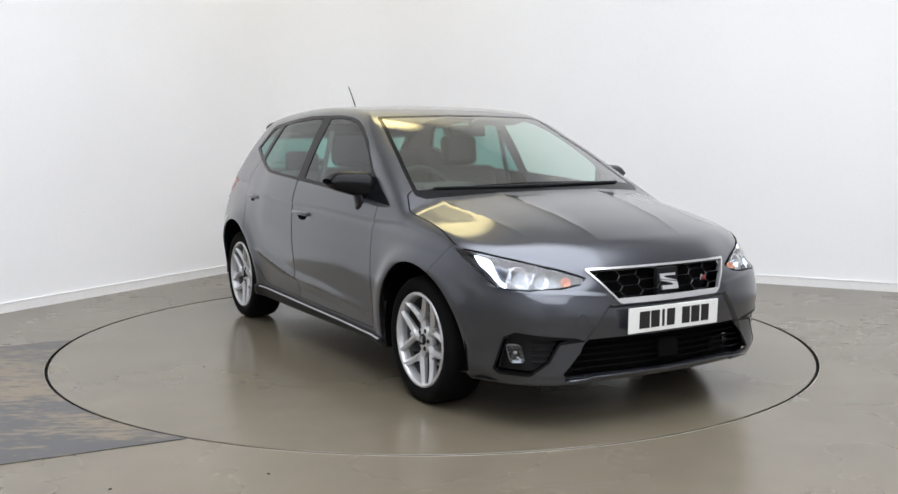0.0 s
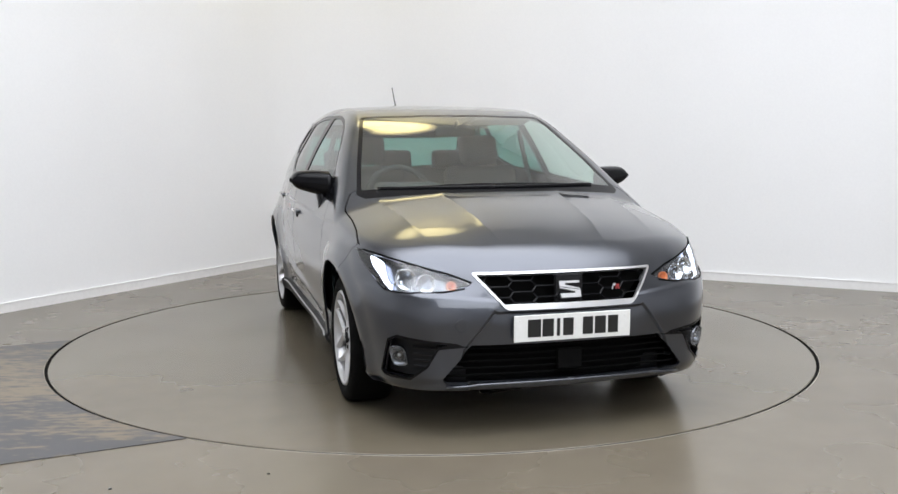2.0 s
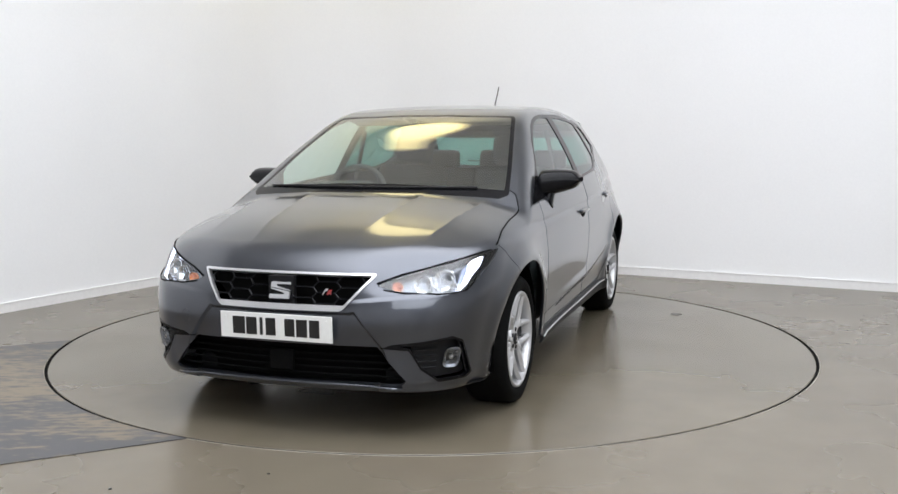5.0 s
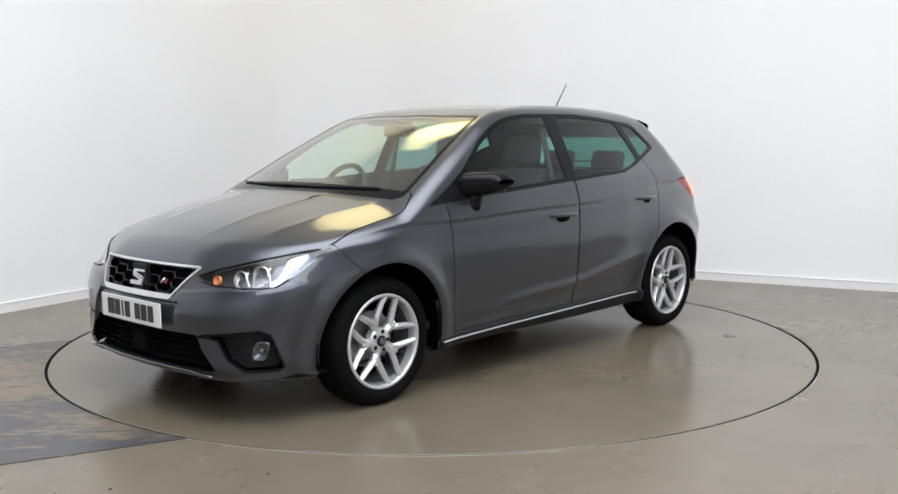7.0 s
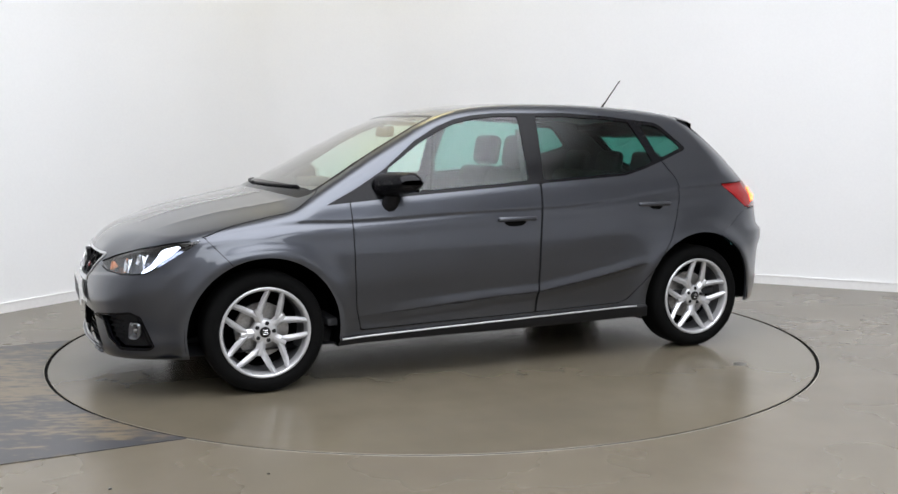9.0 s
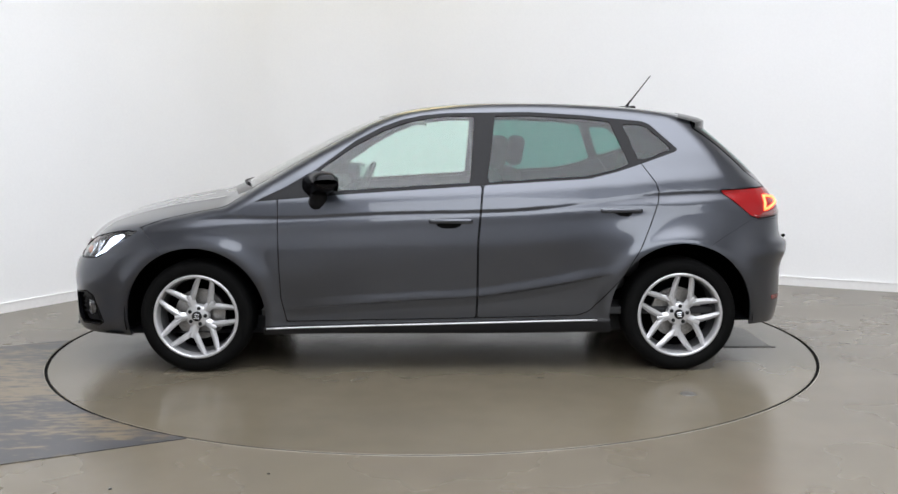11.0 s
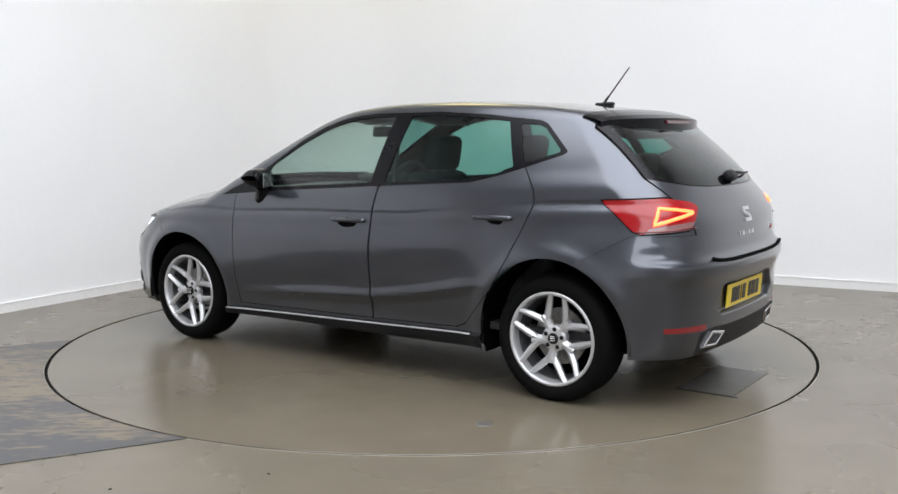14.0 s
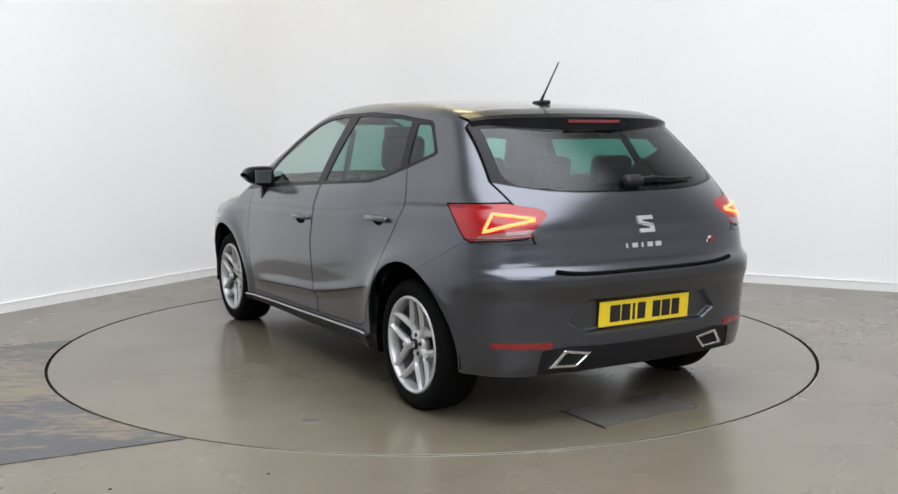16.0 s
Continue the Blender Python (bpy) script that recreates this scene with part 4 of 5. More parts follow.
def build_lamp(car, panel, one, sd):
    lens = panel("headlamp", ("headlamp", "lit_lens"), LENS, one, car, "clear headlamp with lit white strip", -.001, .0)
    panel("housing", ("headlamp", "lit_lens"), LAMP_INNER, one, lens, "silvery lamp bowl", .045, -.046)

    def place(w, z, depth):
        """A point of the skin at the unrolled place w, sunk by depth, with its normal."""
        xs = np.linspace(.3, .86, 400)
        ys = w - 2.05 - xs
        f = body_field(xs, ys, np.full_like(xs, z))
        i = int(np.argmin(np.abs(f)))
        p = np.array([[xs[i], ys[i], z]])
        n = skin_normals(p)[0]
        q = p[0] - n * depth
        return Vector((sd * q[0], q[1], q[2])), Vector((sd * n[0], n[1], n[2]))

    def bowl(name, w, z, r, depth, material, lab=""):
        q, n = place(w, z, depth)
        n = (n + Vector((0, -1.6, 0))).normalized()
        m = Matrix.Translation(q) @ n.to_track_quat("Z", "Y").to_matrix().to_4x4()
        bm = lathe_bm([(.22 * r, -.018), (.6 * r, -.008), (r, .012), (r * 1.06, .012), (r * 1.08, 0)], 28, "Z")
        bmesh.ops.transform(bm, matrix=m, verts=bm.verts)
        part(name, bm, material, lens, lab, True)
        bm = bmesh.new()
        bmesh.ops.create_uvsphere(bm, u_segments=16, v_segments=10, radius=.24 * r, matrix=m)
        part("bulb", bm, LENS if material is CHROME else AMBER, lens, "", True)
    bowl("reflector", .865, .664, .042, .036, CHROME, "round chrome reflector")
    bowl("reflector", .73, .652, .036, .034, CHROME, "round chrome reflector")
    bowl("indicator", .585, .640, .020, .022, AMBER, "amber indicator bowl")
    panel("daylight_strip", "lit_lens", DRL, one, lens, "lit white daytime strip", .010, .012)
    for spots, rad in ((((.475, .645), (.62, .678), (.75, .699), (.88, .720), (1.0, .735), (1.12, .750), (1.22, .758)), .0042),
                       (((.50, .622), (.60, .609), (.78, .603), (.88, .605), (.97, .612), (1.04, .638)), .0032)):
        part("lamp_edge", tube([place(w, z, -.0005)[0] for w, z in spots], rad), SEAM, lens, "black lamp edge", True)
    # chrome dividers
    for spots in (((.93, .715), (.905, .665), (.94, .622)), ((.785, .69), (.77, .655), (.80, .615)), ((.965, .618), (.78, .611), (.60, .617))):
        part("divider", tube([place(w, z, .020)[0] for w, z in spots], .0045), CHROME, lens, "", True)


def build_tail_lamp(car, panel, one, sd):
    lamp = panel("tail_lamp", "tail_lamp", RED_LENS, one, car, "red tail lamp with lit strip", 0, .02)

    panel("housing", ("tail_lamp", "clear_lens"), BLACK, one, lamp, "", .03, -.028)
    panel("clear_lens", "clear_lens", DULL_LENS, one, lamp, "dull pinkish clear lens", 0, .01)

    def place(w, z, lift):
        xs = np.linspace(.3, .86, 400)
        ys = xs - w + 1.95
        f = body_field(xs, ys, np.full_like(xs, z))
        i = int(np.argmin(np.abs(f)))
        p = np.array([[xs[i], ys[i], z]])
        q = p[0] + skin_normals(p)[0] * lift
        return Vector((sd * q[0], q[1], q[2]))

    def strip(name, spots, rad, material, label=""):
        pts = []
        for (w0, z0), (w1, z1) in zip(spots, spots[1:]):
            for i in range(6):
                pts.append(place(w0 + (w1 - w0) * i / 6, z0 + (z1 - z0) * i / 6, .0015))
        pts.append(place(*spots[-1], .0015))
        part(name, tube(pts, rad), material, lamp, label, True)
    strip("lit_strip", ((.655, .902), (.78, .914), (.90, .922), (.945, .850), (.80, .876), (.655, .897)), .0075, RED_GLOW, "glowing orange-red light guide")
    strip("lens_edge", ((.64, .835), (.85, .823), (1.05, .818)), .004, RED_DARK)


def build_fog(bumper, panel, one, sd):
    bay = panel("fog_surround", "fog_surround", GLOSS_BLACK, one, bumper, "gloss black fog lamp surround", -.002, .02)
    panel("fog_bay", "fog_bay", BLACK, one, bay, "dark fog lamp recess", .035, -.036)
    xs = np.linspace(.4, .86, 400)

    def spot(w, z, depth):
        ys = w - 2.05 - xs
        f = body_field(xs, ys, np.full_like(xs, z))
        i = int(np.argmin(np.abs(f)))
        p = np.array([[xs[i], ys[i], z]])
        n = skin_normals(p)[0]
        q = p[0] - n * depth
        return Vector((sd * q[0], q[1], q[2])), Vector((sd * n[0], n[1], n[2]))
    q, n = spot(.872, .335, .018)
    m = Matrix.Translation(q) @ (n + Vector((0, -.8, 0))).normalized().to_track_quat("Z", "Y").to_matrix().to_4x4()
    def squarish(profile):
        bm = lathe_bm(profile, 32, "Z")
        for v in bm.verts:
            d = math.hypot(v.co.x, v.co.y)
            if d > 1e-6:
                c, q = abs(v.co.x) / d, abs(v.co.y) / d
                k = (c ** 4 + q ** 4) ** -.25
                v.co.x, v.co.y = v.co.x * k * .82, v.co.y * k
                v.co.x += .25 * v.co.y * sd
        bmesh.ops.transform(bm, matrix=m, verts=bm.verts)
        return bm
    fog = part("fog_lamp", squarish([(.008, -.020), (.016, -.016), (.030, -.002), (.040, .012), (.041, .012), (.042, -.012)]), LAMP_INNER, bay, "square chrome fog lamp", True)
    part("lens", squarish([(0, .016), (.025, .015), (.042, .0125)]), LENS, fog, "clear lens", True)
    bm = bmesh.new()
    bmesh.ops.create_uvsphere(bm, u_segments=14, v_segments=8, radius=.010, matrix=m @ pose(0, 0, -.004))
    part("bulb", bm, STEEL, fog, "", True)
    bm = bmesh.new()
    for z in (.300, .325, .35, .375):
        a, b = spot(.60 + (.378 - z) * .5, z, .026)[0], spot(.77, z, .026)[0]
        tube([a, b], .005, 6, bm)
    part("louvre", bm, BLACK, bay)
    bm = tube([spot(.97, .27, .006)[0], spot(.935, .36, .006)[0], spot(.905, .405, .006)[0]], .004)
    part("edge", bm, GLOSS_BLACK, bay)


def build_handles(door_f, door_r, sd):
    for door, y0, y1, z0 in ((door_f, -.045, .185, .803), (door_r, .852, 1.072, .853)):
        ym = (y0 + y1) / 2
        x = float(half_width(np.array(ym), np.array(z0)))
        bm = rounded_block(.026, y1 - y0, .034, .012)
        for v in bm.verts:
            t = v.co.y / ((y1 - y0) / 2)
            v.co.x -= .016 * t * t
            v.co.z *= 1 - .35 * t * t
        bmesh.ops.transform(bm, matrix=pose(sd * (x + .020), ym, z0 + .004, 0, 0, 0) @ Matrix.Diagonal((sd, 1, 1, 1)), verts=bm.verts)
        h = part("door_handle", bm, PAINT, door, "grey door handle", True)
        # raised near-black disc stands for the shade in the finger recess
        bm = lathe_bm([(0, .001), (.03, .0015), (.05, 0), (.052, -.006)], 28)
        bmesh.ops.transform(bm, matrix=pose(sd * (x + .002), ym - .01, z0 - .010) @ Matrix.Diagonal((.8 * sd, 1.3, .52, 1)), verts=bm.verts)
        part("cup_shade", bm, SEAM, h, "near-black disc standing for the shaded finger recess", True)


def build_mirror(door, sd):
    # housing: a wedge that is blunt behind and pointed outwards
    def skin(a, b):
        t = a                       # inner to outer
        ang = 2 * math.pi * b
        w = .155 * (1 - .18 * t)
        h = .086 * (1 - .36 * t ** 2) * math.sqrt(max(0, 1 - max(0, (t - .78) / .22) ** 2 * .9))
        if t < .06:
            w, h = w * (.7 + 5 * t), h * (.7 + 5 * t)
        c, q = math.cos(ang), math.sin(ang)
        yy = -w * .62 * (abs(c) ** .75) * (1 if c > 0 else -1) * (1 if c > 0 else .55)
        zz = h * (abs(q) ** .8) * (1 if q > 0 else -1)
        return (sd * (.768 + .205 * t), -.622 + yy + .075 * t, .994 + .022 * t + zz * (.82 if zz > 0 else .82 - .2 * t))
    v, f = grid_mesh(skin, 14, 28)
    k = len(v)
    v.append((sd * .768, -.622, .994))
    f += [(j, j + 1, k) for j in range(28)]
    m = part("door_mirror", raw_mesh("door_mirror", v, f, GLOSS_BLACK), None, door, "gloss black door mirror")
    bm = bmesh.new()
    tube([(sd * .812, -.625, .868), (sd * .815, -.625, .90), (sd * .822, -.620, .94), (sd * .838, -.610, .985)], .027, 12, bm, .8)
    bmesh.ops.scale(bm, vec=(1, 2.0, 1), space=Matrix.Translation((0, .62, 0)), verts=bm.verts)
    part("mirror_foot", bm, GLOSS_BLACK, m, "", True)
    part("mirror_glass", box(.125, .004, .078, pose(sd * .860, -.5285, 1.004, 0, 0, 21 * sd), .0015, 1), MIRROR, m, "mirror glass")


def build_front(car, bumper):
    # grille backing and honeycomb
    g = part("grille", prism([(-.41, .69), (.41, .69), (.29, .54), (-.29, .54)], .01, pose(0, -1.955, 0)), SEAM, bumper, "black honeycomb grille")
    bm = bmesh.new()
    corners = ((-.060, 0), (-.040, .0215), (.040, .0215), (.060, 0), (.040, -.0215), (-.040, -.0215))

    def inside_grille(x, z):
        return .550 < z < .680 and abs(x) < .288 + (z - .535) * .83
    done = set()
    for row in range(-1, 8):
        for col in range(-5, 6):
            x0, z0 = (col + (.5 if row % 2 else 0)) * .200, .540 + row * .0215
            for (ax, az), (bx, bz) in zip(corners, corners[1:] + corners[:1]):
                p, q = (x0 + ax, z0 + az), (x0 + bx, z0 + bz)
                key = (round(p[0] + q[0], 3), round(p[1] + q[1], 3))
                if key in done:
                    continue
                done.add(key)
                line = [(p[0] + (q[0] - p[0]) * i / 6, p[1] + (q[1] - p[1]) * i / 6) for i in range(7)]
                line = [w for w in line if inside_grille(*w)]
                if len(line) > 1:
                    tube([(x, float(front_face(np.array(x), np.array(z))) + .014, z) for x, z in line], .0042, 5, bm)
    part("honeycomb", bm, GLOSS_BLACK, g)
    y, lean = skin_at(0, .615)
    emblem(g, pose(-.0, y - .006, .615, -lean * .9), .090)
    part("emblem_bay", prism([(-.06, .67), (.06, .67), (.06, .555), (.045, .540), (-.045, .540), (-.06, .555)], .02, pose(0, y + .006, 0)), BLACK, g)
    small_badge(g, pose(.212, skin_at(.21, .61)[0] - .002, .612, -20, 0, 6), .042)
    # lower intake: backing, slats and a sensor box
    k = part("lower_grille", grid_part(lambda a, b: (-.56 + 1.12 * a, -1.97 + .13 * (2 * a - 1) ** 2, .22 + .18 * b), 16, 2, "lower_grille", SEAM), None, bumper, "black lower intake grille")
    for z in (.262, .290, .318, .346, .372):
        half = .43 + (.392 - z) * .72
        pts = []
        for i in range(17):
            x = half * (2 * i / 16 - 1)
            pts.append((x, float(front_face(np.array(x), np.array(z))) + .035, z))
        part("slat", tube(pts, .005, 6), SEAM, k, "", True)
    part("sensor_cover", box(.11, .02, .085, pose(0, -2.050, .318, -2), .005), SEAM, k, "flat black sensor cover")
    pts = [(x, float(front_face(np.array(x), np.array(.235))) - .004 + .03 * max(0, abs(x) - .5), .228 - .02 * (abs(x) / .62) ** 4) for x in np.linspace(-.53, .53, 25)]
    part("lip", tube(pts, .007, 8), PAINT, bumper, "thin grey bumper lip", True)
    # bumper undertray
    part("undertray", grid_part(lambda a, b: (-.78 + 1.56 * a, -2.02 + .28 * (2 * a - 1) ** 4 + .9 * b, .205), 20, 4, "undertray", BLACK), None, bumper, "black undertray")
    y, lean = skin_at(0, .462)
    build_plate(bumper, pose(-.003, y - .022, .462, 1.5), PLATE_W, "white front number plate with black bars")
    # washer ring and tow cover
    bm = lathe_bm([(.024, .001), (.0265, .0015), (.0265, -.004), (.024, -.004)], 28, "Z")
    x, z = -.47, .478
    y = float(front_face(np.array(x), np.array(z)))
    bmesh.ops.transform(bm, matrix=pose(x, y, z, 90, 0, -13), verts=bm.verts)
    part("tow_cover", bm, PAINT, bumper, "round tow-eye cover joint")
    # scuttle and wipers
    sc = part("scuttle", grid_part(lambda a, b: ((2 * a - 1) * .70, (-1.20 + .36 * (.70 * (2 * a - 1)) ** 2) + .09 * b - .01, .945 - .03 * (2 * a - 1) ** 2 + .015 * b), 24, 3, "scuttle", BLACK), None, car, "black scuttle panel")
    for x0, x1, dy in ((.55, -.05, 0), (-.02, -.60, .0)):
        pts = []
        for i in range(13):
            x = x0 + (x1 - x0) * i / 12
            y = -1.150 + .34 * x * x + .012
            pts.append((x, y, float(top_face(np.array(x), np.array(y))) + .006))
        part("wiper", tube(pts, .0075, 6, None, .6), BLACK, sc, "black wiper blade", True)


def grid_part(fn, nu, nv, name, material):
    v, f = grid_mesh(fn, nu, nv)
    return raw_mesh(name, v, f, material)


def build_rear(car, tailgate, bumper, rear_glass):
    # roof spoiler: a wing section swept across the tailgate top
    def wing(a, b):
        x = (2 * a - 1) * .585
        t = abs(2 * a - 1)
        y0 = 1.385 - .08 * t ** 2
        y1 = 1.550 - .12 * t ** 2 - .03 * t ** 8
        zt = float(top_face(np.array(x), np.array(y0)))
        prof = ((0, .004), (.35, -.002), (.75, -.012), (1.0, -.026), (1.0, -.105), (.93, -.128), (.6, -.124), (0, -.090), (0, .004))
        u, dz = prof[round(b * 8)]
        fade = 1 - .40 * t ** 6
        return (x, y0 + (y1 - y0) * u, zt + dz * (fade if dz < 0 else 1) - .012 * u * (y1 - y0) / .14 - .02 * t ** 8)
    v, f = grid_mesh(wing, 40, 8)
    sp = part("spoiler", raw_mesh("spoiler", v, f, GLOSS_BLACK, False), None, tailgate, "gloss black roof spoiler")
    part("brake_light", box(.30, .012, .016, pose(0, 1.546, 1.312, 0), .004), RED_DARK, sp, "dark red high brake light")
    # rear wiper
    def on_glass(x, z, lift):
        return (x, float(rear_face(np.array(x), np.array(z))) + lift, z + lift * .6)
    bm = tube([on_glass(-.02, 1.045, .012), on_glass(-.10, 1.045, .022), on_glass(-.26, 1.040, .016), on_glass(-.40, 1.043, .012)], .011, 8, None, .5)
    w = part("rear_wiper", bm, BLACK, rear_glass, "black rear wiper", True)
    part("hub", rounded_block(.10, .055, .045, .018, pose(*on_glass(.0, 1.038, .014), -50)), BLACK, w, "", True)
    y, lean = skin_at(0, .862, False)
    emblem(tailgate, pose(0, y + .008, .862, lean, 0, 180), .085)
    for i, dx in enumerate((.105, .060, .018, -.026, -.075)):
        wd = (.010, .030, .010, .030, .034)[i]
        part("letter_bar", box(wd, .004, .020, pose(dx + .01, skin_at(dx, .772, False)[0] + .003, .772, -skin_at(dx, .772, False)[1])), SILVER, tailgate, "chrome bar of the model name")
    small_badge(tailgate, pose(-.40, skin_at(-.40, .772, False)[0] + .006, .772, -5, 0, 172), .048)
    # dark slot under the tailgate
    pts = [(x, float(rear_face(np.array(x), np.array(.668))) - .004, .668 + .02 * (abs(x) / .5) ** 6) for x in np.linspace(-.50, .50, 21)]
    part("tailgate_slot", tube(pts, .010, 6), SEAM, bumper, "", True)
    y, lean = skin_at(0, .478, False)
    build_plate(bumper, pose(0, y + .006, .480, 4, 0, 180), PLATE_Y, "yellow rear number plate with black bars")
    # exhaust trims
    for sd in (1, -1):
        out = [(.505, .270), (.440, .346), (.305, .326), (.370, .264)]
        inn = [(.475, .282), (.432, .332), (.330, .317), (.375, .276)]
        bm = bmesh.new()
        y = lambda x, z: float(rear_face(np.array(x), np.array(z)))
        rings = []
        for poly, dy in ((out, -.02), (out, .008), (inn, .008), (inn, -.02)):
            rings.append([bm.verts.new((sd * x, y(x, z) + dy, z)) for x, z in poly])
        for p, q in zip(rings, rings[1:]):
            for i in range(4):
                bm.faces.new((p[i], p[(i + 1) % 4], q[(i + 1) % 4], q[i]))
        bmesh.ops.bevel(bm, geom=[e for e in bm.edges if not e.is_boundary], offset=.003, segments=1, affect="EDGES")
        t = part("exhaust_trim", bm, CHROME, bumper, "chrome-framed exhaust trim")
        bm = bmesh.new()
        bm.faces.new([bm.verts.new((sd * x, y(x, z) - .015, z)) for x, z in out])
        part("mesh", bm, SEAM, t)
    part("undertray", grid_part(lambda a, b: (-.72 + 1.44 * a, 1.90 - .12 * (2 * a - 1) ** 4 - .5 * b, .25), 16, 2, "undertray", BLACK), None, bumper, "black rear undertray")
    # aerial
    z = float(top_face(np.array(0), np.array(1.16)))
    bm = rounded_block(.05, .10, .022, .010, pose(0, 1.135, z + .008, 2))
    a = part("aerial", bm, BLACK, car, "black roof aerial", True)
    part("rod", tube([(0, 1.13, z + .012), (0, 1.155, z + .05)], .009, 8, None, .6), BLACK, a, "", True)
    part("mast", tube([(0, 1.15, z + .04), (0, 1.273, z + .198)], .0045, 8, None, .7), BLACK, a, "", True)
    # fuel flap joint is on the far flank; underbody
    ub = part("underbody", box(1.30, 2.2, .10, pose(0, 0, .23), .02), BLACK, car, "black underbody")
    for yw in (-1.282, 1.282):
        part("axle", tube([(-.70, yw, .27), (.70, yw, .27)], .035, 10), BLACK, ub, "", True)
    part("engine_tray", box(1.0, .9, .08, pose(0, -1.45, .24), .02), BLACK, ub)
    part("silencer", rounded_block(.8, .32, .14, .05, pose(0, 1.62, .30)), STEEL, ub, "", True)


def build_cabin(car):
    # inner trim of the doors and floor
    def tub(a, b):
        y = -.86 + 1.74 * a
        zz = .30 + b * (.93 + .05 * y - .30)
        return y, zz
    for sd in (1, -1):
        v, f = [], []
        v, f = grid_mesh(lambda a, b: (sd * (float(half_width(np.array(tub(a, b)[0]), np.array(tub(a, b)[1]))) - .055), *tub(a, b)), 40, 8)
        part("door_lining", raw_mesh("door_lining", v, f, TRIM), None, car, "dark inner door trim")
    part("cabin_floor", box(1.5, 2.5, .04, pose(0, .3, .31), .01), TRIM, car, "dark carpeted cabin floor")
    v, f = grid_mesh(lambda a, b: ((2 * a - 1) * .50, -.20 + 1.5 * b, float(top_face(np.array((2 * a - 1) * .50), np.array(-.20 + 1.5 * b))) - .045), 16, 20)
    part("headlining", raw_mesh("headlining", v, f, LINING), None, car, "pale headlining")
    # dashboard
    def dash(a, b):
        x = (2 * a - 1) * .72
        prof = ((-1.12, .90), (-.95, .945), (-.72, .955), (-.62, .93), (-.60, .80), (-.64, .60), (-.70, .40))
        u = b * 6
        i = min(5, int(u))
        t = u - i
        y = prof[i][0] + t * (prof[i + 1][0] - prof[i][0]) + .20 * x * x * (i < 2)
        z = prof[i][1] + t * (prof[i + 1][1] - prof[i][1])
        return (x, y, z - .03 * abs(x) ** 3)
    v, f = grid_mesh(dash, 24, 24)
    d = part("dashboard", raw_mesh("dashboard", v, f, TRIM), None, car, "dark grey dashboard")
    part("instrument_hood", rounded_block(.34, .20, .07, .03, pose(-.36, -.68, .965)), TRIM, d, "", True)
    # steering wheel on the car's right
    bm = bmesh.new()
    ring = [(.185 * math.cos(2 * math.pi * i / 40), .185 * math.sin(2 * math.pi * i / 40), 0) for i in range(41)]
    tube(ring, .016, 8, bm)
    m = pose(-.36, -.50, .905, 65)
    bmesh.ops.transform(bm, matrix=m, verts=bm.verts)
    sw = part("steering_wheel", bm, TRIM, car, "black steering wheel", True)
    bm = rounded_block(.14, .10, .04, .018, m)
    part("boss", bm, TRIM, sw, "", True)
    bm = bmesh.new()
    for q in ((-.17, 0), (.17, 0), (0, -.17)):
        tube([(0, 0, 0), (*q, 0)], .014, 6, bm)
    bmesh.ops.transform(bm, matrix=m, verts=bm.verts)
    part("wheel_arm", bm, TRIM, sw)
    for x, y in ((-.36, .05), (.36, -.10)):
        build_seat(car, x, y)
    bench = part("rear_seat", rounded_block(1.25, .50, .16, .05, pose(0, .78, .46, 5)), CLOTH, car, "dark cloth rear bench", True)
    part("backrest", rounded_block(1.20, .14, .56, .055, pose(0, 1.10, .74, -16)), CLOTH, bench, "", True)
    for x in (-.40, 0, .40):
        part("headrest", rounded_block(.24, .08, .15, .035, pose(x, 1.20, 1.07, -12)), CLOTH, bench, "", True)
    part("parcel_shelf", box(1.02, .42, .02, pose(0, 1.47, .95), .006), TRIM, car, "dark parcel shelf")
    mr = part("rear_view_mirror", rounded_block(.24, .035, .065, .015, pose(0, -.36, 1.275, -10)), BLACK, car, "black rear-view mirror", True)
    part("stalk", tube([(0, -.36, 1.29), (0, -.40, 1.325)], .010, 8), BLACK, mr)
    for x in (-.34, .34):
        part("sun_visor", rounded_block(.36, .16, .018, .008, pose(x, -.16, 1.335, -12)), LINING, car, "pale sun visor", True)
    for sd in (1, -1):
        part("seat_belt", tube([(sd * .60, .21, 1.28), (sd * .68, .22, .95), (sd * .72, .20, .55)], .016, 6), TRIM, car, "", True)


# ---- build and motion ----
build_room()
turntable = build_turntable()
car = build_car()
OFFSET = Vector((.044, .034, 0))
TURNS = ((0.0, 29.5), (.25, 29.2), (.5, 28.28), (.75, 26.9), (1.0, 25.25), (1.5, 20.85), (2.0, 15.12), (2.5, 9.43), (3.0, 3.45), (3.5, -2.29), (4.0, -8.15), (4.5, -13.85), (5.0, -19.8),
         (5.5, -25.78), (6.0, -31.77), (6.5, -37.75), (7.0, -43.74), (7.5, -49.72), (8.0, -55.72), (8.5, -61.42), (9.0, -67.40), (9.5, -73.27), (10.0, -79.13), (10.5, -84.99), (11.0, -90.85),
         (11.5, -96.71), (12.0, -102.59), (12.5, -108.36), (13.0, -114.29), (13.5, -120.1), (14.0, -126.09), (14.5, -131.98), (15.0, -137.98), (15.5, -143.78), (16.0, -150.1))


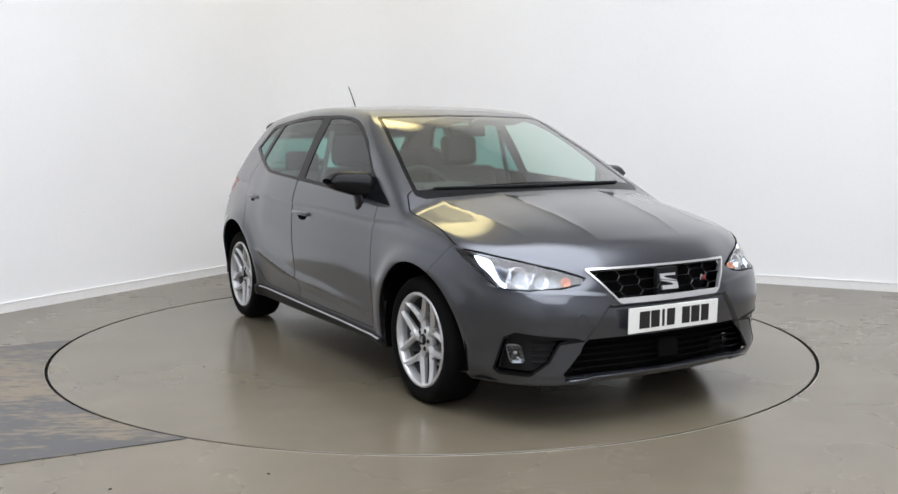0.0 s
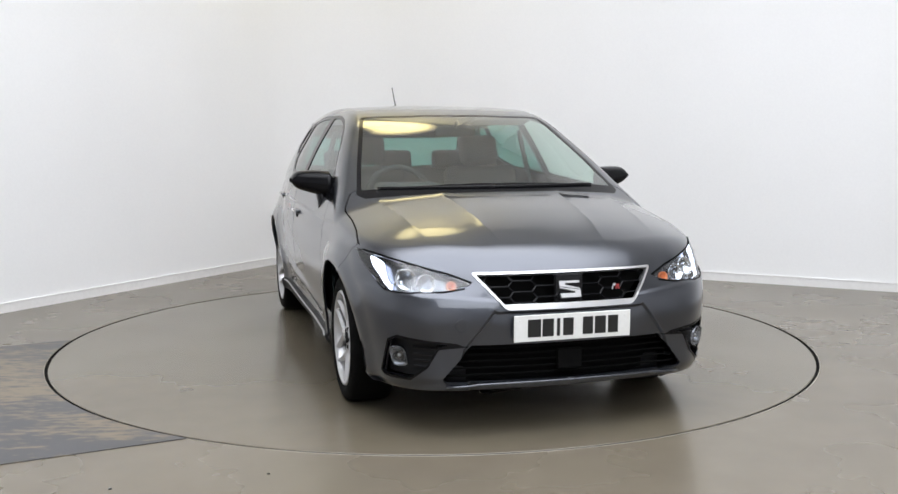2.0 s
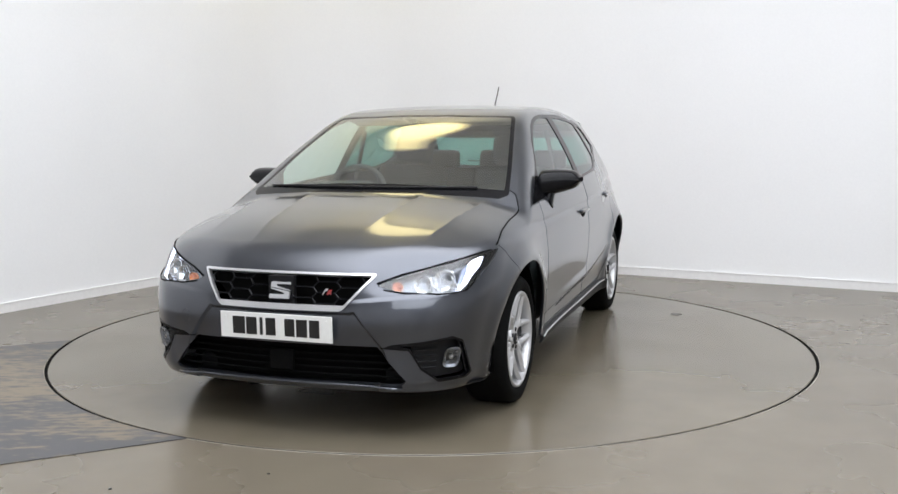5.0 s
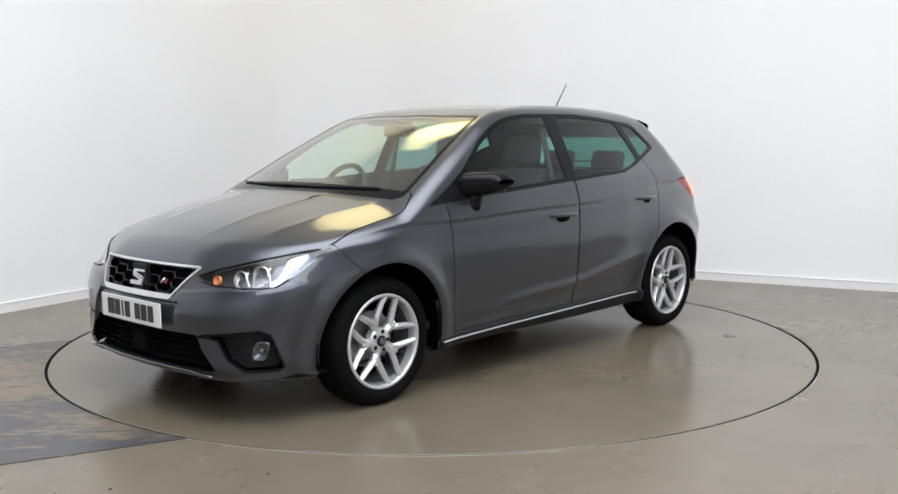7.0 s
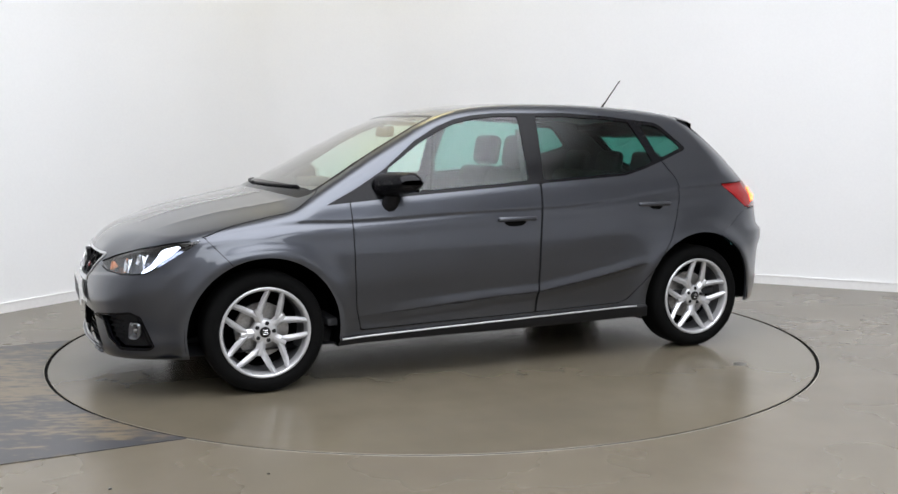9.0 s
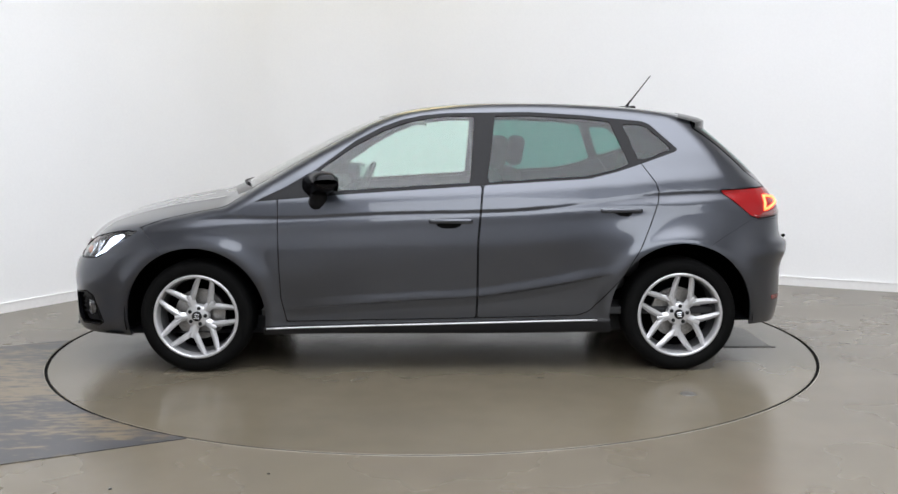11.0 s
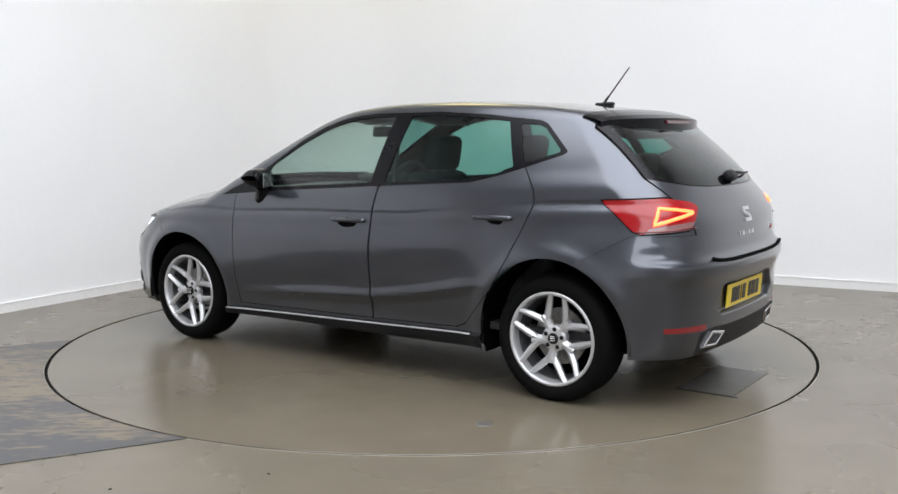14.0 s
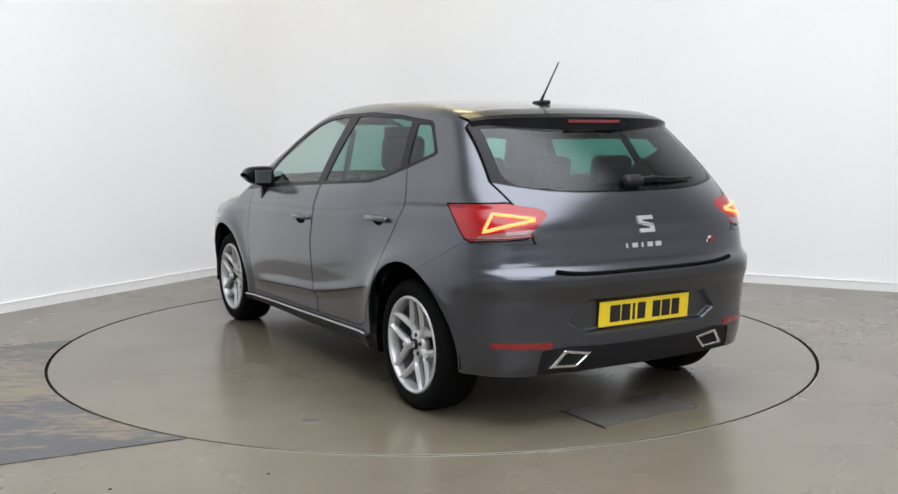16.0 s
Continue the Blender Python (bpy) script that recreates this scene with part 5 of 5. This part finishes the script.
def motions():
    """The turntable carries the car round."""
    rows, rows_car = [], []
    for t, a in TURNS:
        m = pose(0, 0, 0, 0, 0, a)
        rows.append((t, m))
        rows_car.append((t, m @ Matrix.Translation(OFFSET)))
    walk(turntable, rows)
    walk(car, rows_car)


motions()
